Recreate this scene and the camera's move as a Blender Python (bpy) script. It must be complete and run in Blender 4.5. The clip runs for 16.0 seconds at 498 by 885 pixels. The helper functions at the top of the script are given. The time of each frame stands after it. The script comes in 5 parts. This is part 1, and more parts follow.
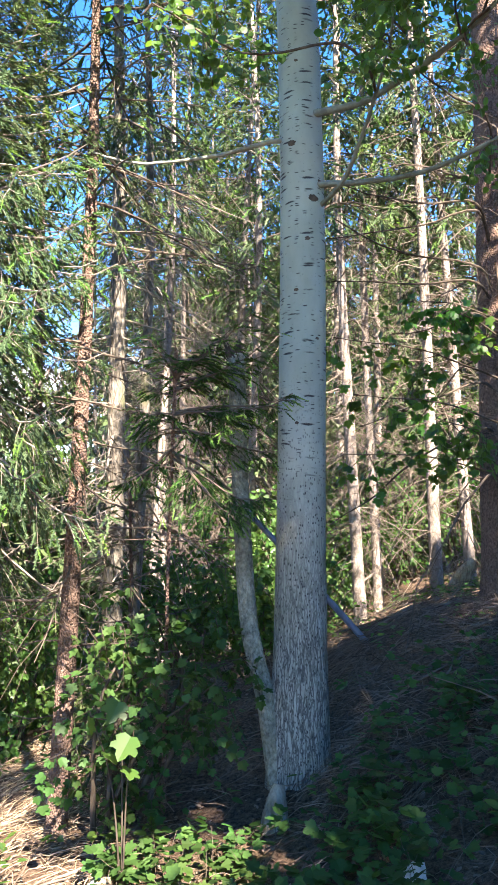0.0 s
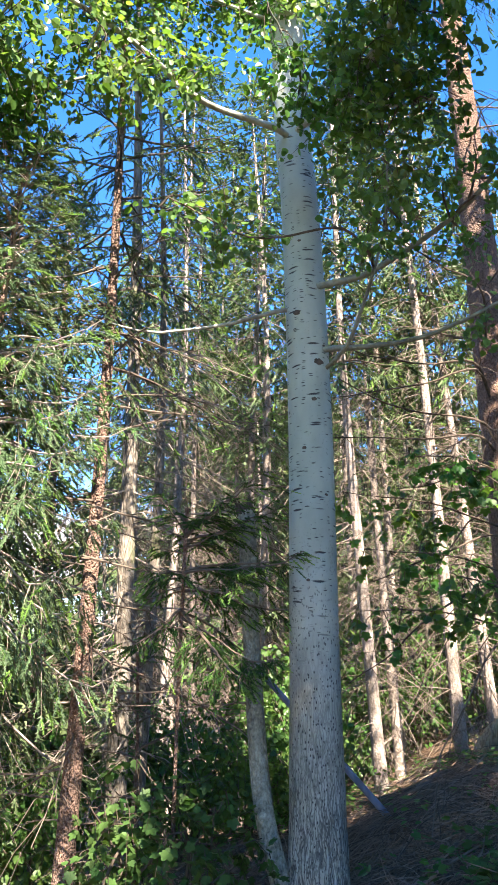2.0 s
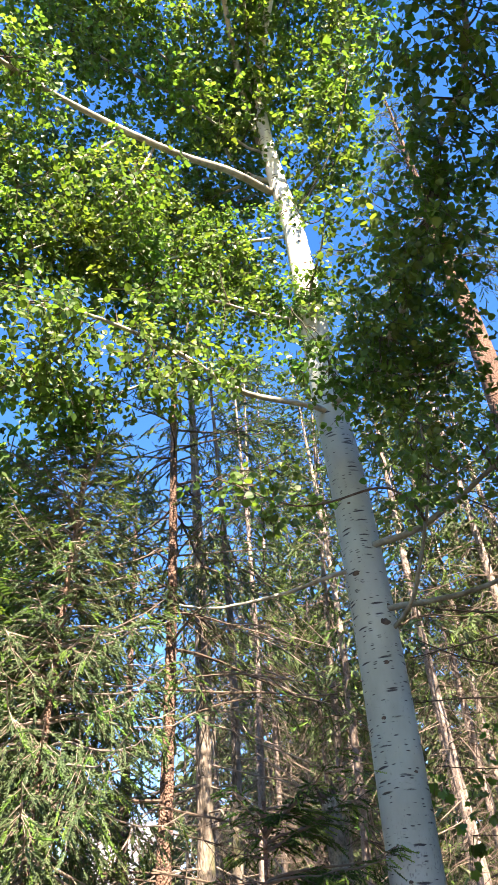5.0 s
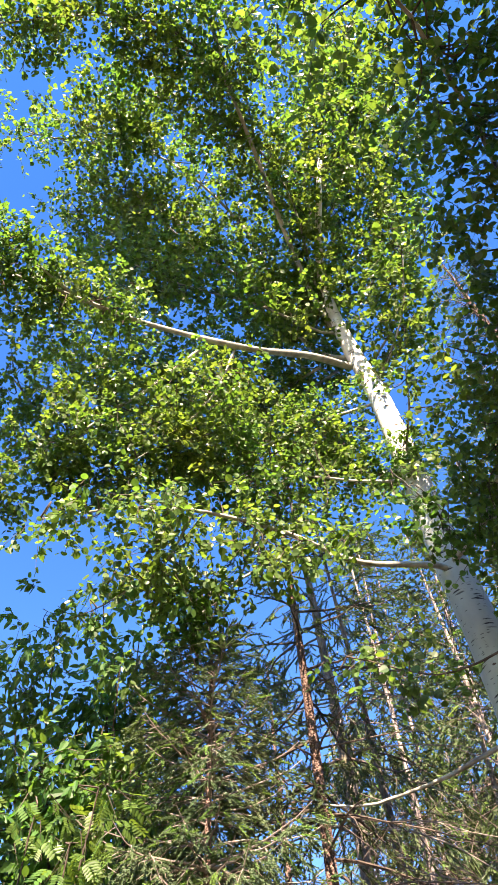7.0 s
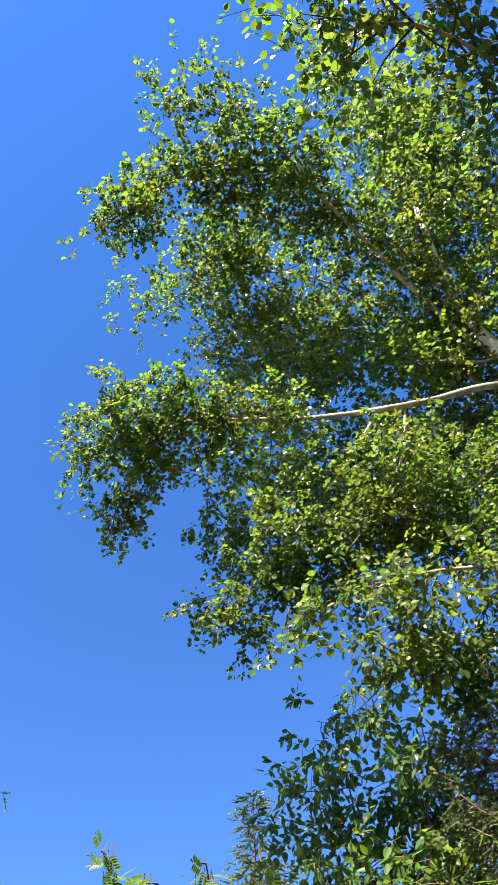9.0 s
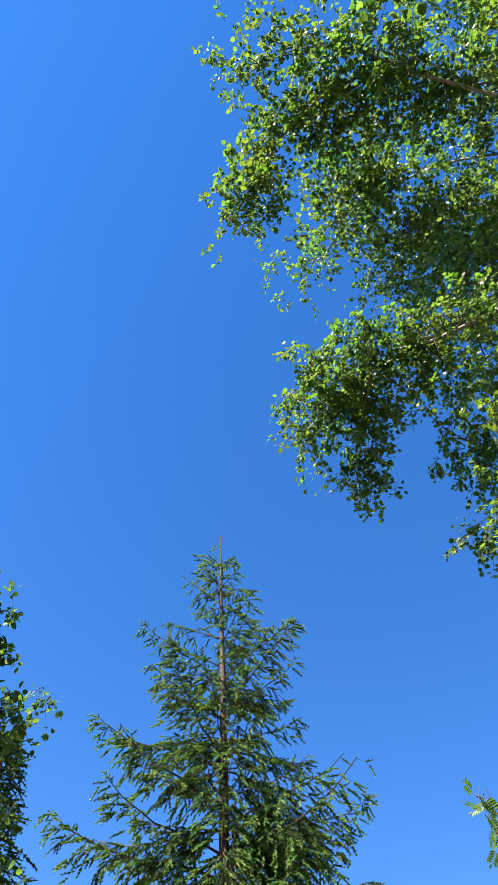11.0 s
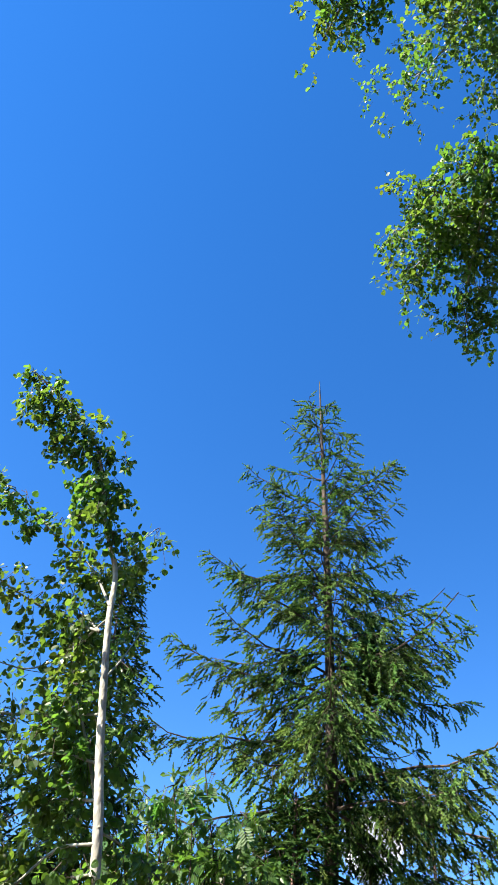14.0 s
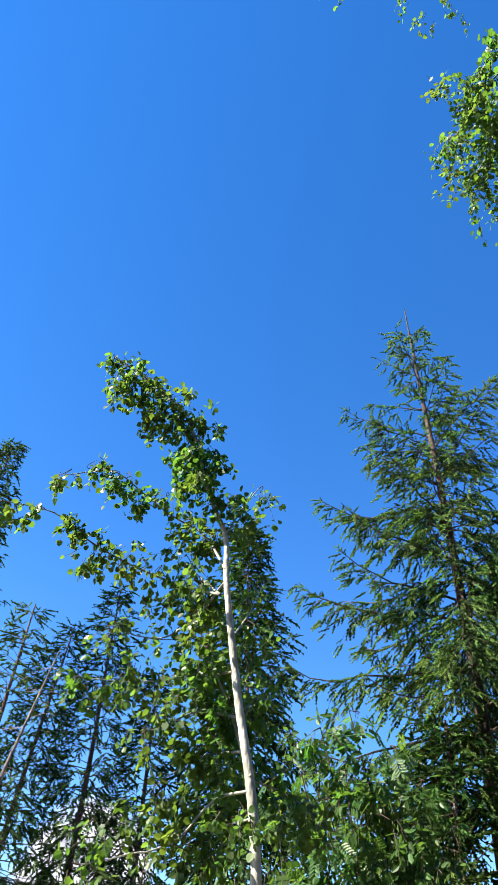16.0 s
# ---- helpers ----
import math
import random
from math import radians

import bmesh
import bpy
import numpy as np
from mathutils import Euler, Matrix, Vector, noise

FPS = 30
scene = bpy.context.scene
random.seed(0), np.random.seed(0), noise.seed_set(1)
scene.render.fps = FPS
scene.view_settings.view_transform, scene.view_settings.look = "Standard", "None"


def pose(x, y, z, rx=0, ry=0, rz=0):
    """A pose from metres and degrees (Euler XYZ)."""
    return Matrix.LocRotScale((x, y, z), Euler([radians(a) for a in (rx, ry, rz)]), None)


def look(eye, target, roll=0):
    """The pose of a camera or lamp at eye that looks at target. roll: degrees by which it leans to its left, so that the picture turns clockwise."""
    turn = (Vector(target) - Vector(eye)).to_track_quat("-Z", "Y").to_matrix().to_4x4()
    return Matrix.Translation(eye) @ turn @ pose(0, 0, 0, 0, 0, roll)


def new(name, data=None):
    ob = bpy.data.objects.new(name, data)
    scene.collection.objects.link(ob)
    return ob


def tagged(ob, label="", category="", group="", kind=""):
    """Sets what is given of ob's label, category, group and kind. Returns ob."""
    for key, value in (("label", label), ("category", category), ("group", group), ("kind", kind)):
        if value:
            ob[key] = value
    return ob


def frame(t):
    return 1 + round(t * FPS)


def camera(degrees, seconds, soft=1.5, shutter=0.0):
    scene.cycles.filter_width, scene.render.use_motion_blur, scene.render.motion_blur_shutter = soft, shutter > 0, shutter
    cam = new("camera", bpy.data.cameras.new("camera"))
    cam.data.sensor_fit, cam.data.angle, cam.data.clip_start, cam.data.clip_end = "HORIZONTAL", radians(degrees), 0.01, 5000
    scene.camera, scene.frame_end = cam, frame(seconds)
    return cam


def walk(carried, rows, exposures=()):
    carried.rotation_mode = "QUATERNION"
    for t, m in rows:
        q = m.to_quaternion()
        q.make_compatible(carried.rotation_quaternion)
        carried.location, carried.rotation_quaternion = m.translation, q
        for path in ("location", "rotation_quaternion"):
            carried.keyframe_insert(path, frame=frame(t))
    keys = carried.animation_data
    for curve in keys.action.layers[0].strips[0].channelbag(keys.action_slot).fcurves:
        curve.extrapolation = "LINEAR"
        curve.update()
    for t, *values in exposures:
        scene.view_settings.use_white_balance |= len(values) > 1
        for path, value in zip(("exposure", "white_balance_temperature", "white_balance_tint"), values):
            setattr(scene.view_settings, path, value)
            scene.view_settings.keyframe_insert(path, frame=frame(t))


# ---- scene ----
cam = camera(37.8, 16.0, soft=0.8)
PATH = [
    (0, -0.0, -0.0, 1.6, 95.0, -0.0, 0.0),
    (0.5, -0.0022, -0.0064, 1.6112, 97.618, 0.173, 0.209),
    (1, -0.0001, -0.0093, 1.6211, 100.168, 0.296, 0.418),
    (1.5, -0.0007, -0.0238, 1.6341, 103.107, 0.358, 0.638),
    (2, -0.0013, -0.0324, 1.6524, 106.573, 0.401, 0.863),
    (2.5, -0.0091, -0.0415, 1.6663, 109.574, 0.606, 1.253),
    (3, -0.0039, -0.0614, 1.6761, 112.331, 1.184, 1.818),
    (5.5, 0.093, -0.022, 1.6599, 131.397, 3.71, 11.719),
    (6, 0.0966, -0.0137, 1.6648, 134.947, 3.998, 15.399),
    (6.5, 0.0943, -0.0149, 1.6693, 138.931, 4.201, 18.276),
    (7, 0.0846, -0.0119, 1.6524, 142.545, 3.891, 21.195),
    (7.5, 0.0702, -0.0005, 1.6104, 146.664, 3.699, 25.63),
    (8, 0.052, 0.0123, 1.5776, 150.037, 3.414, 31.406),
    (8.5, 0.0216, 0.0124, 1.557, 151.286, 3.154, 38.539),
    (9, 0.0107, 0.0043, 1.5622, 151.655, 2.811, 46.334),
    (11.5, 0.0487, 0.0647, 1.6609, 146.699, -1.654, 80.932),
    (12, 0.0437, 0.059, 1.6763, 144.43, -2.245, 85.531),
    (12.5, 0.0423, 0.0531, 1.6996, 141.662, -2.279, 89.367),
    (13, 0.0432, 0.0366, 1.7248, 139.554, -2.337, 90.851),
    (13.5, 0.0434, 0.0148, 1.7129, 137.909, -3.935, 88.284),
    (14, 0.0313, 0.0005, 1.7016, 135.903, -5.819, 81.088),
    (14.5, 0.0448, 0.0059, 1.6939, 135.314, -5.382, 79.436),
    (15, 0.0566, 0.0307, 1.6958, 135.137, -5.149, 79.944),
    (15.5, 0.0728, 0.0664, 1.6978, 133.138, -4.216, 84.593),
    (16, 0.063, 0.1208, 1.7202, 130.792, -4.04, 94.24),
]
EXPOSURES = [(0.0, 3.08, 7250, 15), (3.0, 2.83, 7550, 16), (5.5, 2.78, 8350, 24), (7.5, 2.56, 8200, 28), (9.0, 2.21, 7950, 28), (11.5, 1.93, 7150, 16), (16.0, 1.88, 6930, 13)]
walk(cam, [(t, pose(x, y, z, rx, ry, rz)) for t, x, y, z, rx, ry, rz in PATH], EXPOSURES)

# ---- sky and sun ----
SUN_AZ, SUN_EL = radians(158.0), radians(45.0)      # azimuth from +y towards +x
TO_SUN = Vector((math.sin(SUN_AZ) * math.cos(SUN_EL), math.cos(SUN_AZ) * math.cos(SUN_EL), math.sin(SUN_EL)))


class Tree:
    """Node tree with short calls."""

    def __init__(self, holder):
        holder.use_nodes = True
        self.t = holder.node_tree
        self.t.nodes.clear()

    def n(self, kind, **sets):
        node = self.t.nodes.new("ShaderNode" + kind)
        for k, v in sets.items():
            if k == "blend":
                node.blend_type = v
            elif k == "data":
                node.data_type = v
            elif k == "op":
                node.operation = v
            else:
                node.inputs[k.replace("_", " ")].default_value = v
        return node

    def link(self, a, b):
        self.t.links.new(a, b)


def ramp(tr, fac, stops):
    node = tr.n("ValToRGB")
    el = node.color_ramp.elements
    while len(el) < len(stops):
        el.new(0.5)
    for e, (p, c) in zip(el, stops):
        e.position, e.color = p, (*c, 1) if len(c) == 3 else c
    tr.link(fac, node.inputs[0])
    return node.outputs[0]


def grey(v):
    return (v, v, v)


world = bpy.data.worlds.new("sky")
scene.world = world
w = Tree(world)
sky = w.t.nodes.new("ShaderNodeTexSky")
sky.sky_type, sky.sun_disc, sky.sun_elevation, sky.sun_rotation = "NISHITA", False, SUN_EL, SUN_AZ
sky.altitude, sky.air_density, sky.dust_density, sky.ozone_density = 900.0, 1.0, 0.0, 2.5
hue = w.n("HueSaturation", Hue=0.508, Saturation=1.345, Value=1.0)
w.link(sky.outputs[0], hue.inputs["Color"])
tc = w.n("TexCoord")
cl = w.n("TexNoise", Scale=7.0, Detail=8.0, Roughness=0.6)
w.link(tc.outputs["Generated"], cl.inputs["Vector"])
cover = None
for az, el, wide in [(-106.0, 8.0, 7.5), (-74.0, 17.5, 3.4), (-17.0, 7.5, 6.0), (-24.0, 3.0, 7.0), (-135.0, 9.0, 8.0), (-50.0, 9.0, 7.0), (110.0, 12.0, 9.0)]:
    a, e = radians(az), radians(el)
    dot = w.n("VectorMath", op="DISTANCE")
    dot.inputs[1].default_value = (math.sin(a) * math.cos(e), math.cos(a) * math.cos(e), math.sin(e))
    w.link(tc.outputs["Generated"], dot.inputs[0])
    near_it = w.n("MapRange")
    near_it.inputs["From Min"].default_value, near_it.inputs["From Max"].default_value = radians(wide), 0.0
    w.link(dot.outputs["Value"], near_it.inputs["Value"])
    if cover is None:
        cover = near_it.outputs[0]
    else:
        top_of = w.n("Math", op="MAXIMUM")
        w.link(cover, top_of.inputs[0])
        w.link(near_it.outputs[0], top_of.inputs[1])
        cover = top_of.outputs[0]
puff = w.n("Math", op="MULTIPLY_ADD")
puff.inputs[1].default_value = 1.0
w.link(cl.outputs["Fac"], puff.inputs[0])
w.link(cover, puff.inputs[2])
both = w.n("MapRange")
both.inputs["From Min"].default_value, both.inputs["From Max"].default_value = 0.84, 0.98
w.link(puff.outputs[0], both.inputs["Value"])
mixc = w.n("Mix", data="RGBA")
w.link(both.outputs[0], mixc.inputs[0])
w.link(hue.outputs[0], mixc.inputs[6])
body = w.n("TexNoise", Scale=26.0, Detail=6.0, Roughness=0.6)
w.link(tc.outputs["Generated"], body.inputs["Vector"])
w.link(ramp(w, body.outputs["Fac"], [(0.34, (1.9, 2.15, 2.6)), (0.62, (3.9, 4.1, 4.4))]), mixc.inputs[7])
bg = w.n("Background", Strength=0.094)
w.link(mixc.outputs[2], bg.inputs[0])
wo = w.n("OutputWorld")
w.link(bg.outputs[0], wo.inputs[0])

sun_data = bpy.data.lights.new("sun", "SUN")
sun_data.energy, sun_data.angle, sun_data.color = 5.0, radians(0.53), (1.0, 0.95, 0.86)
sun = new("sun", sun_data)
sun.matrix_world = look(TO_SUN * 60, (0, 0, 0))


# ---- materials ----
def material(name, build):
    m = bpy.data.materials.new(name)
    tr = Tree(m)
    out = tr.n("OutputMaterial")
    tr.link(build(tr), out.inputs[0])
    return m


def varied(tr, base, amount, hue_shift=0.03):
    """A colour that differs from leaf to leaf."""
    g = tr.n("NewGeometry")
    hsv = tr.n("HueSaturation", Saturation=1.0)
    hsv.inputs["Color"].default_value = (*base, 1)
    rng = tr.n("MapRange")
    rng.inputs["To Min"].default_value, rng.inputs["To Max"].default_value = 1 - amount, 1 + amount
    tr.link(g.outputs["Random Per Island"], rng.inputs["Value"])
    tr.link(rng.outputs[0], hsv.inputs["Value"])
    wob = tr.n("TexNoise", Scale=1.7, Detail=2.0)
    tc = tr.n("TexCoord")
    tr.link(tc.outputs["Object"], wob.inputs["Vector"])
    hr = tr.n("MapRange")
    hr.inputs["From Min"].default_value, hr.inputs["From Max"].default_value = 0.3, 0.7
    hr.inputs["To Min"].default_value, hr.inputs["To Max"].default_value = 0.5 - hue_shift, 0.5 + hue_shift
    tr.link(wob.outputs["Fac"], hr.inputs["Value"])
    tr.link(hr.outputs[0], hsv.inputs["Hue"])
    return hsv.outputs[0]


def leaf_material(name, base, through_col, share=0.42, rough=0.36, amount=0.38, spec=0.5):
    def build(tr):
        b = tr.n("BsdfPrincipled", Roughness=rough)
        b.inputs["Specular IOR Level"].default_value = spec
        tr.link(varied(tr, base, amount), b.inputs["Base Color"])
        t = tr.n("BsdfTranslucent")
        tr.link(varied(tr, through_col, amount), t.inputs["Color"])
        mix = tr.n("MixShader", Fac=share)
        tr.link(b.outputs[0], mix.inputs[1])
        tr.link(t.outputs[0], mix.inputs[2])
        return mix.outputs[0]
    return material(name, build)


def bark_material(name, light, dark, scale=9.0, stretch=0.25, rough=0.85, bump=0.5, blotch=1.2, moss=None):
    """Rough bark: plates drawn out along the trunk, stains in a larger size."""
    def build(tr):
        tc = tr.n("TexCoord")
        mp = tr.n("Mapping")
        mp.inputs["Scale"].default_value = (1, 1, stretch)
        tr.link(tc.outputs["Object"], mp.inputs[0])
        n1 = tr.n("TexNoise", Scale=scale, Detail=8.0, Roughness=0.65)
        tr.link(mp.outputs[0], n1.inputs["Vector"])
        v = tr.n("TexVoronoi", Scale=scale * 1.6)
        tr.link(mp.outputs[0], v.inputs["Vector"])
        n2 = tr.n("TexNoise", Scale=blotch, Detail=4.0)
        tr.link(tc.outputs["Object"], n2.inputs["Vector"])
        c1 = ramp(tr, n1.outputs["Fac"], [(0.32, dark), (0.62, light)])
        c2 = ramp(tr, n2.outputs["Fac"], [(0.3, grey(0.62)), (0.7, grey(1.12))])
        mix = tr.n("Mix", data="RGBA", blend="MULTIPLY")
        mix.inputs[0].default_value = 1.0
        tr.link(c1, mix.inputs[6])
        tr.link(c2, mix.inputs[7])
        col = mix.outputs[2]
        if moss:
            n3 = tr.n("TexNoise", Scale=2.7, Detail=5.0)
            tr.link(tc.outputs["Object"], n3.inputs["Vector"])
            f = ramp(tr, n3.outputs["Fac"], [(0.55, grey(0.0)), (0.68, grey(0.8))])
            mm = tr.n("Mix", data="RGBA")
            tr.link(f, mm.inputs[0])
            tr.link(col, mm.inputs[6])
            mm.inputs[7].default_value = (*moss, 1)
            col = mm.outputs[2]
        b = tr.n("BsdfPrincipled", Roughness=rough)
        b.inputs["Specular IOR Level"].default_value = 0.2
        tr.link(col, b.inputs["Base Color"])
        add = tr.n("Math", op="SUBTRACT")
        tr.link(n1.outputs["Fac"], add.inputs[0])
        tr.link(v.outputs["Distance"], add.inputs[1])
        bp = tr.n("Bump", Strength=bump, Distance=0.02)
        tr.link(add.outputs[0], bp.inputs["Height"])
        tr.link(bp.outputs[0], b.inputs["Normal"])
        return b.outputs[0]
    return material(name, build)


def aspen_bark():
    """Smooth grey-green bark with dark dashes across it, furrowed towards the root."""
    def build(tr):
        tc = tr.n("TexCoord")
        sep = tr.n("SeparateXYZ")
        tr.link(tc.outputs["Object"], sep.inputs[0])

        def noise_at(scale3, scale, detail=5.0, rough=0.6):
            mp = tr.n("Mapping")
            mp.inputs["Scale"].default_value = scale3
            tr.link(tc.outputs["Object"], mp.inputs[0])
            nn = tr.n("TexNoise", Scale=scale, Detail=detail, Roughness=rough)
            tr.link(mp.outputs[0], nn.inputs["Vector"])
            return nn.outputs["Fac"]

        def product(a, b, op="MULTIPLY"):
            m = tr.n("Math", op=op)
            tr.link(a, m.inputs[0])
            tr.link(b, m.inputs[1])
            return m.outputs[0]

        stain = noise_at((1, 1, 0.5), 2.2)
        base = ramp(tr, stain, [(0.3, (0.215, 0.255, 0.220)), (0.52, (0.305, 0.355, 0.310)), (0.75, (0.395, 0.440, 0.390))])
        low = tr.n("MapRange")
        low.inputs["From Min"].default_value, low.inputs["From Max"].default_value = 2.7, 1.5
        low.inputs["To Max"].default_value = 0.85
        tr.link(sep.outputs["Z"], low.inputs["Value"])
        greyer = tr.n("Mix", data="RGBA")
        tr.link(low.outputs[0], greyer.inputs[0])
        tr.link(base, greyer.inputs[6])
        tr.link(ramp(tr, noise_at((1, 1, 0.6), 6.0), [(0.35, (0.20, 0.198, 0.165)), (0.65, (0.36, 0.355, 0.315))]), greyer.inputs[7])
        base = greyer.outputs[2]
        high = tr.n("MapRange")
        high.inputs["From Min"].default_value, high.inputs["From Max"].default_value = 5.0, 8.0
        tr.link(sep.outputs["Z"], high.inputs["Value"])
        paler = tr.n("Mix", data="RGBA")
        tr.link(high.outputs[0], paler.inputs[0])
        tr.link(base, paler.inputs[6])
        paler.inputs[7].default_value = (0.66, 0.65, 0.58, 1)
        base = paler.outputs[2]
        sway = tr.n("TexNoise", Scale=3.5, Detail=2.0)
        tr.link(tc.outputs["Object"], sway.inputs["Vector"])

        def lens_marks(scale3, size, share, wander=(0.05, 0.05, 0.06)):
            """Separate dark lenses: near the heart of some cells of a stretched net."""
            sh = tr.n("VectorMath", op="MULTIPLY_ADD")
            sh.inputs[1].default_value = wander
            tr.link(sway.outputs["Color"], sh.inputs[0])
            tr.link(tc.outputs["Object"], sh.inputs[2])
            mp = tr.n("Mapping")
            mp.inputs["Scale"].default_value = scale3
            tr.link(sh.outputs[0], mp.inputs[0])
            cell = tr.n("TexVoronoi", Scale=1.0)
            tr.link(mp.outputs[0], cell.inputs["Vector"])
            rough_edge = tr.n("Math", op="MULTIPLY_ADD")
            rough_edge.inputs[1].default_value, rough_edge.inputs[2].default_value = 0.30, -0.15
            tr.link(noise_at((1, 1, 2.0), 55.0, 3.0), rough_edge.inputs[0])
            d = product(cell.outputs["Distance"], rough_edge.outputs[0], "ADD")
            inside = ramp(tr, d, [(size * 0.75, grey(1.0)), (size * 1.25, grey(0.0))])
            one = tr.n("SeparateColor")
            tr.link(cell.outputs["Color"], one.inputs[0])
            chosen = ramp(tr, one.outputs[0], [(share - 0.02, grey(1.0)), (share + 0.02, grey(0.0))])
            return product(inside, chosen)

        long_dashes = lens_marks((8.0, 8.0, 46.0), 0.30, 0.22)
        short_dashes = lens_marks((22.0, 22.0, 90.0), 0.28, 0.22)
        above = tr.n("MapRange")
        above.inputs["From Min"].default_value, above.inputs["From Max"].default_value = 1.5, 2.0
        tr.link(sep.outputs["Z"], above.inputs["Value"])
        dashes = product(product(long_dashes, short_dashes, "MAXIMUM"), above.outputs[0])
        spots = lens_marks((75.0, 75.0, 38.0), 0.30, 0.55)
        band = tr.n("MapRange")
        band.inputs["From Min"].default_value, band.inputs["From Max"].default_value = 2.45, 1.6
        tr.link(sep.outputs["Z"], band.inputs["Value"])
        dashes = product(dashes, product(spots, band.outputs[0]), "MAXIMUM")
        fleck = ramp(tr, noise_at((1, 1, 0.8), 60.0, 2.0), [(0.66, grey(0.0)), (0.74, grey(0.35))])
        fm = tr.n("Mapping")
        fm.inputs["Scale"].default_value = (1, 1, 0.07)
        bend = tr.n("TexNoise", Scale=9.0, Detail=4.0)
        tr.link(tc.outputs["Object"], bend.inputs["Vector"])
        shift = tr.n("VectorMath", op="MULTIPLY_ADD")
        shift.inputs[1].default_value = (0.05, 0.05, 0.10)
        tr.link(bend.outputs["Color"], shift.inputs[0])
        tr.link(tc.outputs["Object"], shift.inputs[2])
        tr.link(shift.outputs[0], fm.inputs[0])
        crack = tr.n("TexVoronoi", Scale=56.0)
        crack.feature = "DISTANCE_TO_EDGE"
        tr.link(fm.outputs[0], crack.inputs["Vector"])
        furrow = product(ramp(tr, crack.outputs["Distance"], [(0.03, grey(0.85)), (0.15, grey(0.0))]), ramp(tr, noise_at((1, 1, 0.22), 30.0, 4.0), [(0.46, grey(0.0)), (0.49, grey(0.6)), (0.51, grey(0.6)), (0.54, grey(0.0))]), "MAXIMUM")
        down = tr.n("MapRange")
        down.inputs["From Min"].default_value, down.inputs["From Max"].default_value = 1.9, 0.75
        tr.link(sep.outputs["Z"], down.inputs["Value"])
        furrows = product(furrow, down.outputs[0])
        marks = product(product(dashes, fleck, "MAXIMUM"), furrows, "MAXIMUM")
        mix = tr.n("Mix", data="RGBA")
        tr.link(marks, mix.inputs[0])
        tr.link(base, mix.inputs[6])
        mix.inputs[7].default_value = (0.040, 0.041, 0.042, 1)
        b = tr.n("BsdfPrincipled", Roughness=0.68)
        b.inputs["Specular IOR Level"].default_value = 0.25
        tr.link(mix.outputs[2], b.inputs["Base Color"])
        bp = tr.n("Bump", Strength=0.6, Distance=0.012)
        bp.invert = True
        tr.link(marks, bp.inputs["Height"])
        tr.link(bp.outputs[0], b.inputs["Normal"])
        return b.outputs[0]
    return material("aspen_bark", build)


def litter():
    """Brown forest litter with needles, pale straw and a few mossy spots."""
    def build(tr):
        tc = tr.n("TexCoord")
        n1 = tr.n("TexNoise", Scale=34.0, Detail=9.0, Roughness=0.75)
        n2 = tr.n("TexNoise", Scale=1.3, Detail=5.0)
        n3 = tr.n("TexNoise", Scale=0.5, Detail=4.0)
        for nn in (n1, n2, n3):
            tr.link(tc.outputs["Object"], nn.inputs["Vector"])
        c1 = ramp(tr, n1.outputs["Fac"], [(0.36, (0.036, 0.021, 0.015)), (0.5, (0.150, 0.098, 0.068)), (0.70, (0.33, 0.232, 0.160))])
        c2 = ramp(tr, n2.outputs["Fac"], [(0.35, grey(0.6)), (0.7, grey(1.15))])
        mix = tr.n("Mix", data="RGBA", blend="MULTIPLY")
        mix.inputs[0].default_value = 1.0
        tr.link(c1, mix.inputs[6])
        tr.link(c2, mix.inputs[7])
        f = ramp(tr, n3.outputs["Fac"], [(0.58, grey(0.0)), (0.68, grey(0.75))])
        mm = tr.n("Mix", data="RGBA")
        tr.link(f, mm.inputs[0])
        tr.link(mix.outputs[2], mm.inputs[6])
        mm.inputs[7].default_value = (0.075, 0.095, 0.025, 1)
        b = tr.n("BsdfPrincipled", Roughness=0.95)
        b.inputs["Specular IOR Level"].default_value = 0.1
        tr.link(mm.outputs[2], b.inputs["Base Color"])
        bp = tr.n("Bump", Strength=0.9, Distance=0.03)
        tr.link(n1.outputs["Fac"], bp.inputs["Height"])
        tr.link(bp.outputs[0], b.inputs["Normal"])
        return b.outputs[0]
    return material("forest_litter", build)


def twig_material(name, light, dark, rough=0.8):
    def build(tr):
        tc = tr.n("TexCoord")
        n1 = tr.n("TexNoise", Scale=14.0, Detail=4.0)
        tr.link(tc.outputs["Object"], n1.inputs["Vector"])
        g = tr.n("NewGeometry")
        av = tr.n("Math", op="ADD")
        tr.link(n1.outputs["Fac"], av.inputs[0])
        tr.link(g.outputs["Random Per Island"], av.inputs[1])
        half = tr.n("Math", op="MULTIPLY")
        half.inputs[1].default_value = 0.5
        tr.link(av.outputs[0], half.inputs[0])
        c = ramp(tr, half.outputs[0], [(0.2, dark), (0.75, light)])
        b = tr.n("BsdfPrincipled", Roughness=rough)
        b.inputs["Specular IOR Level"].default_value = 0.2
        tr.link(c, b.inputs["Base Color"])
        return b.outputs[0]
    return material(name, build)


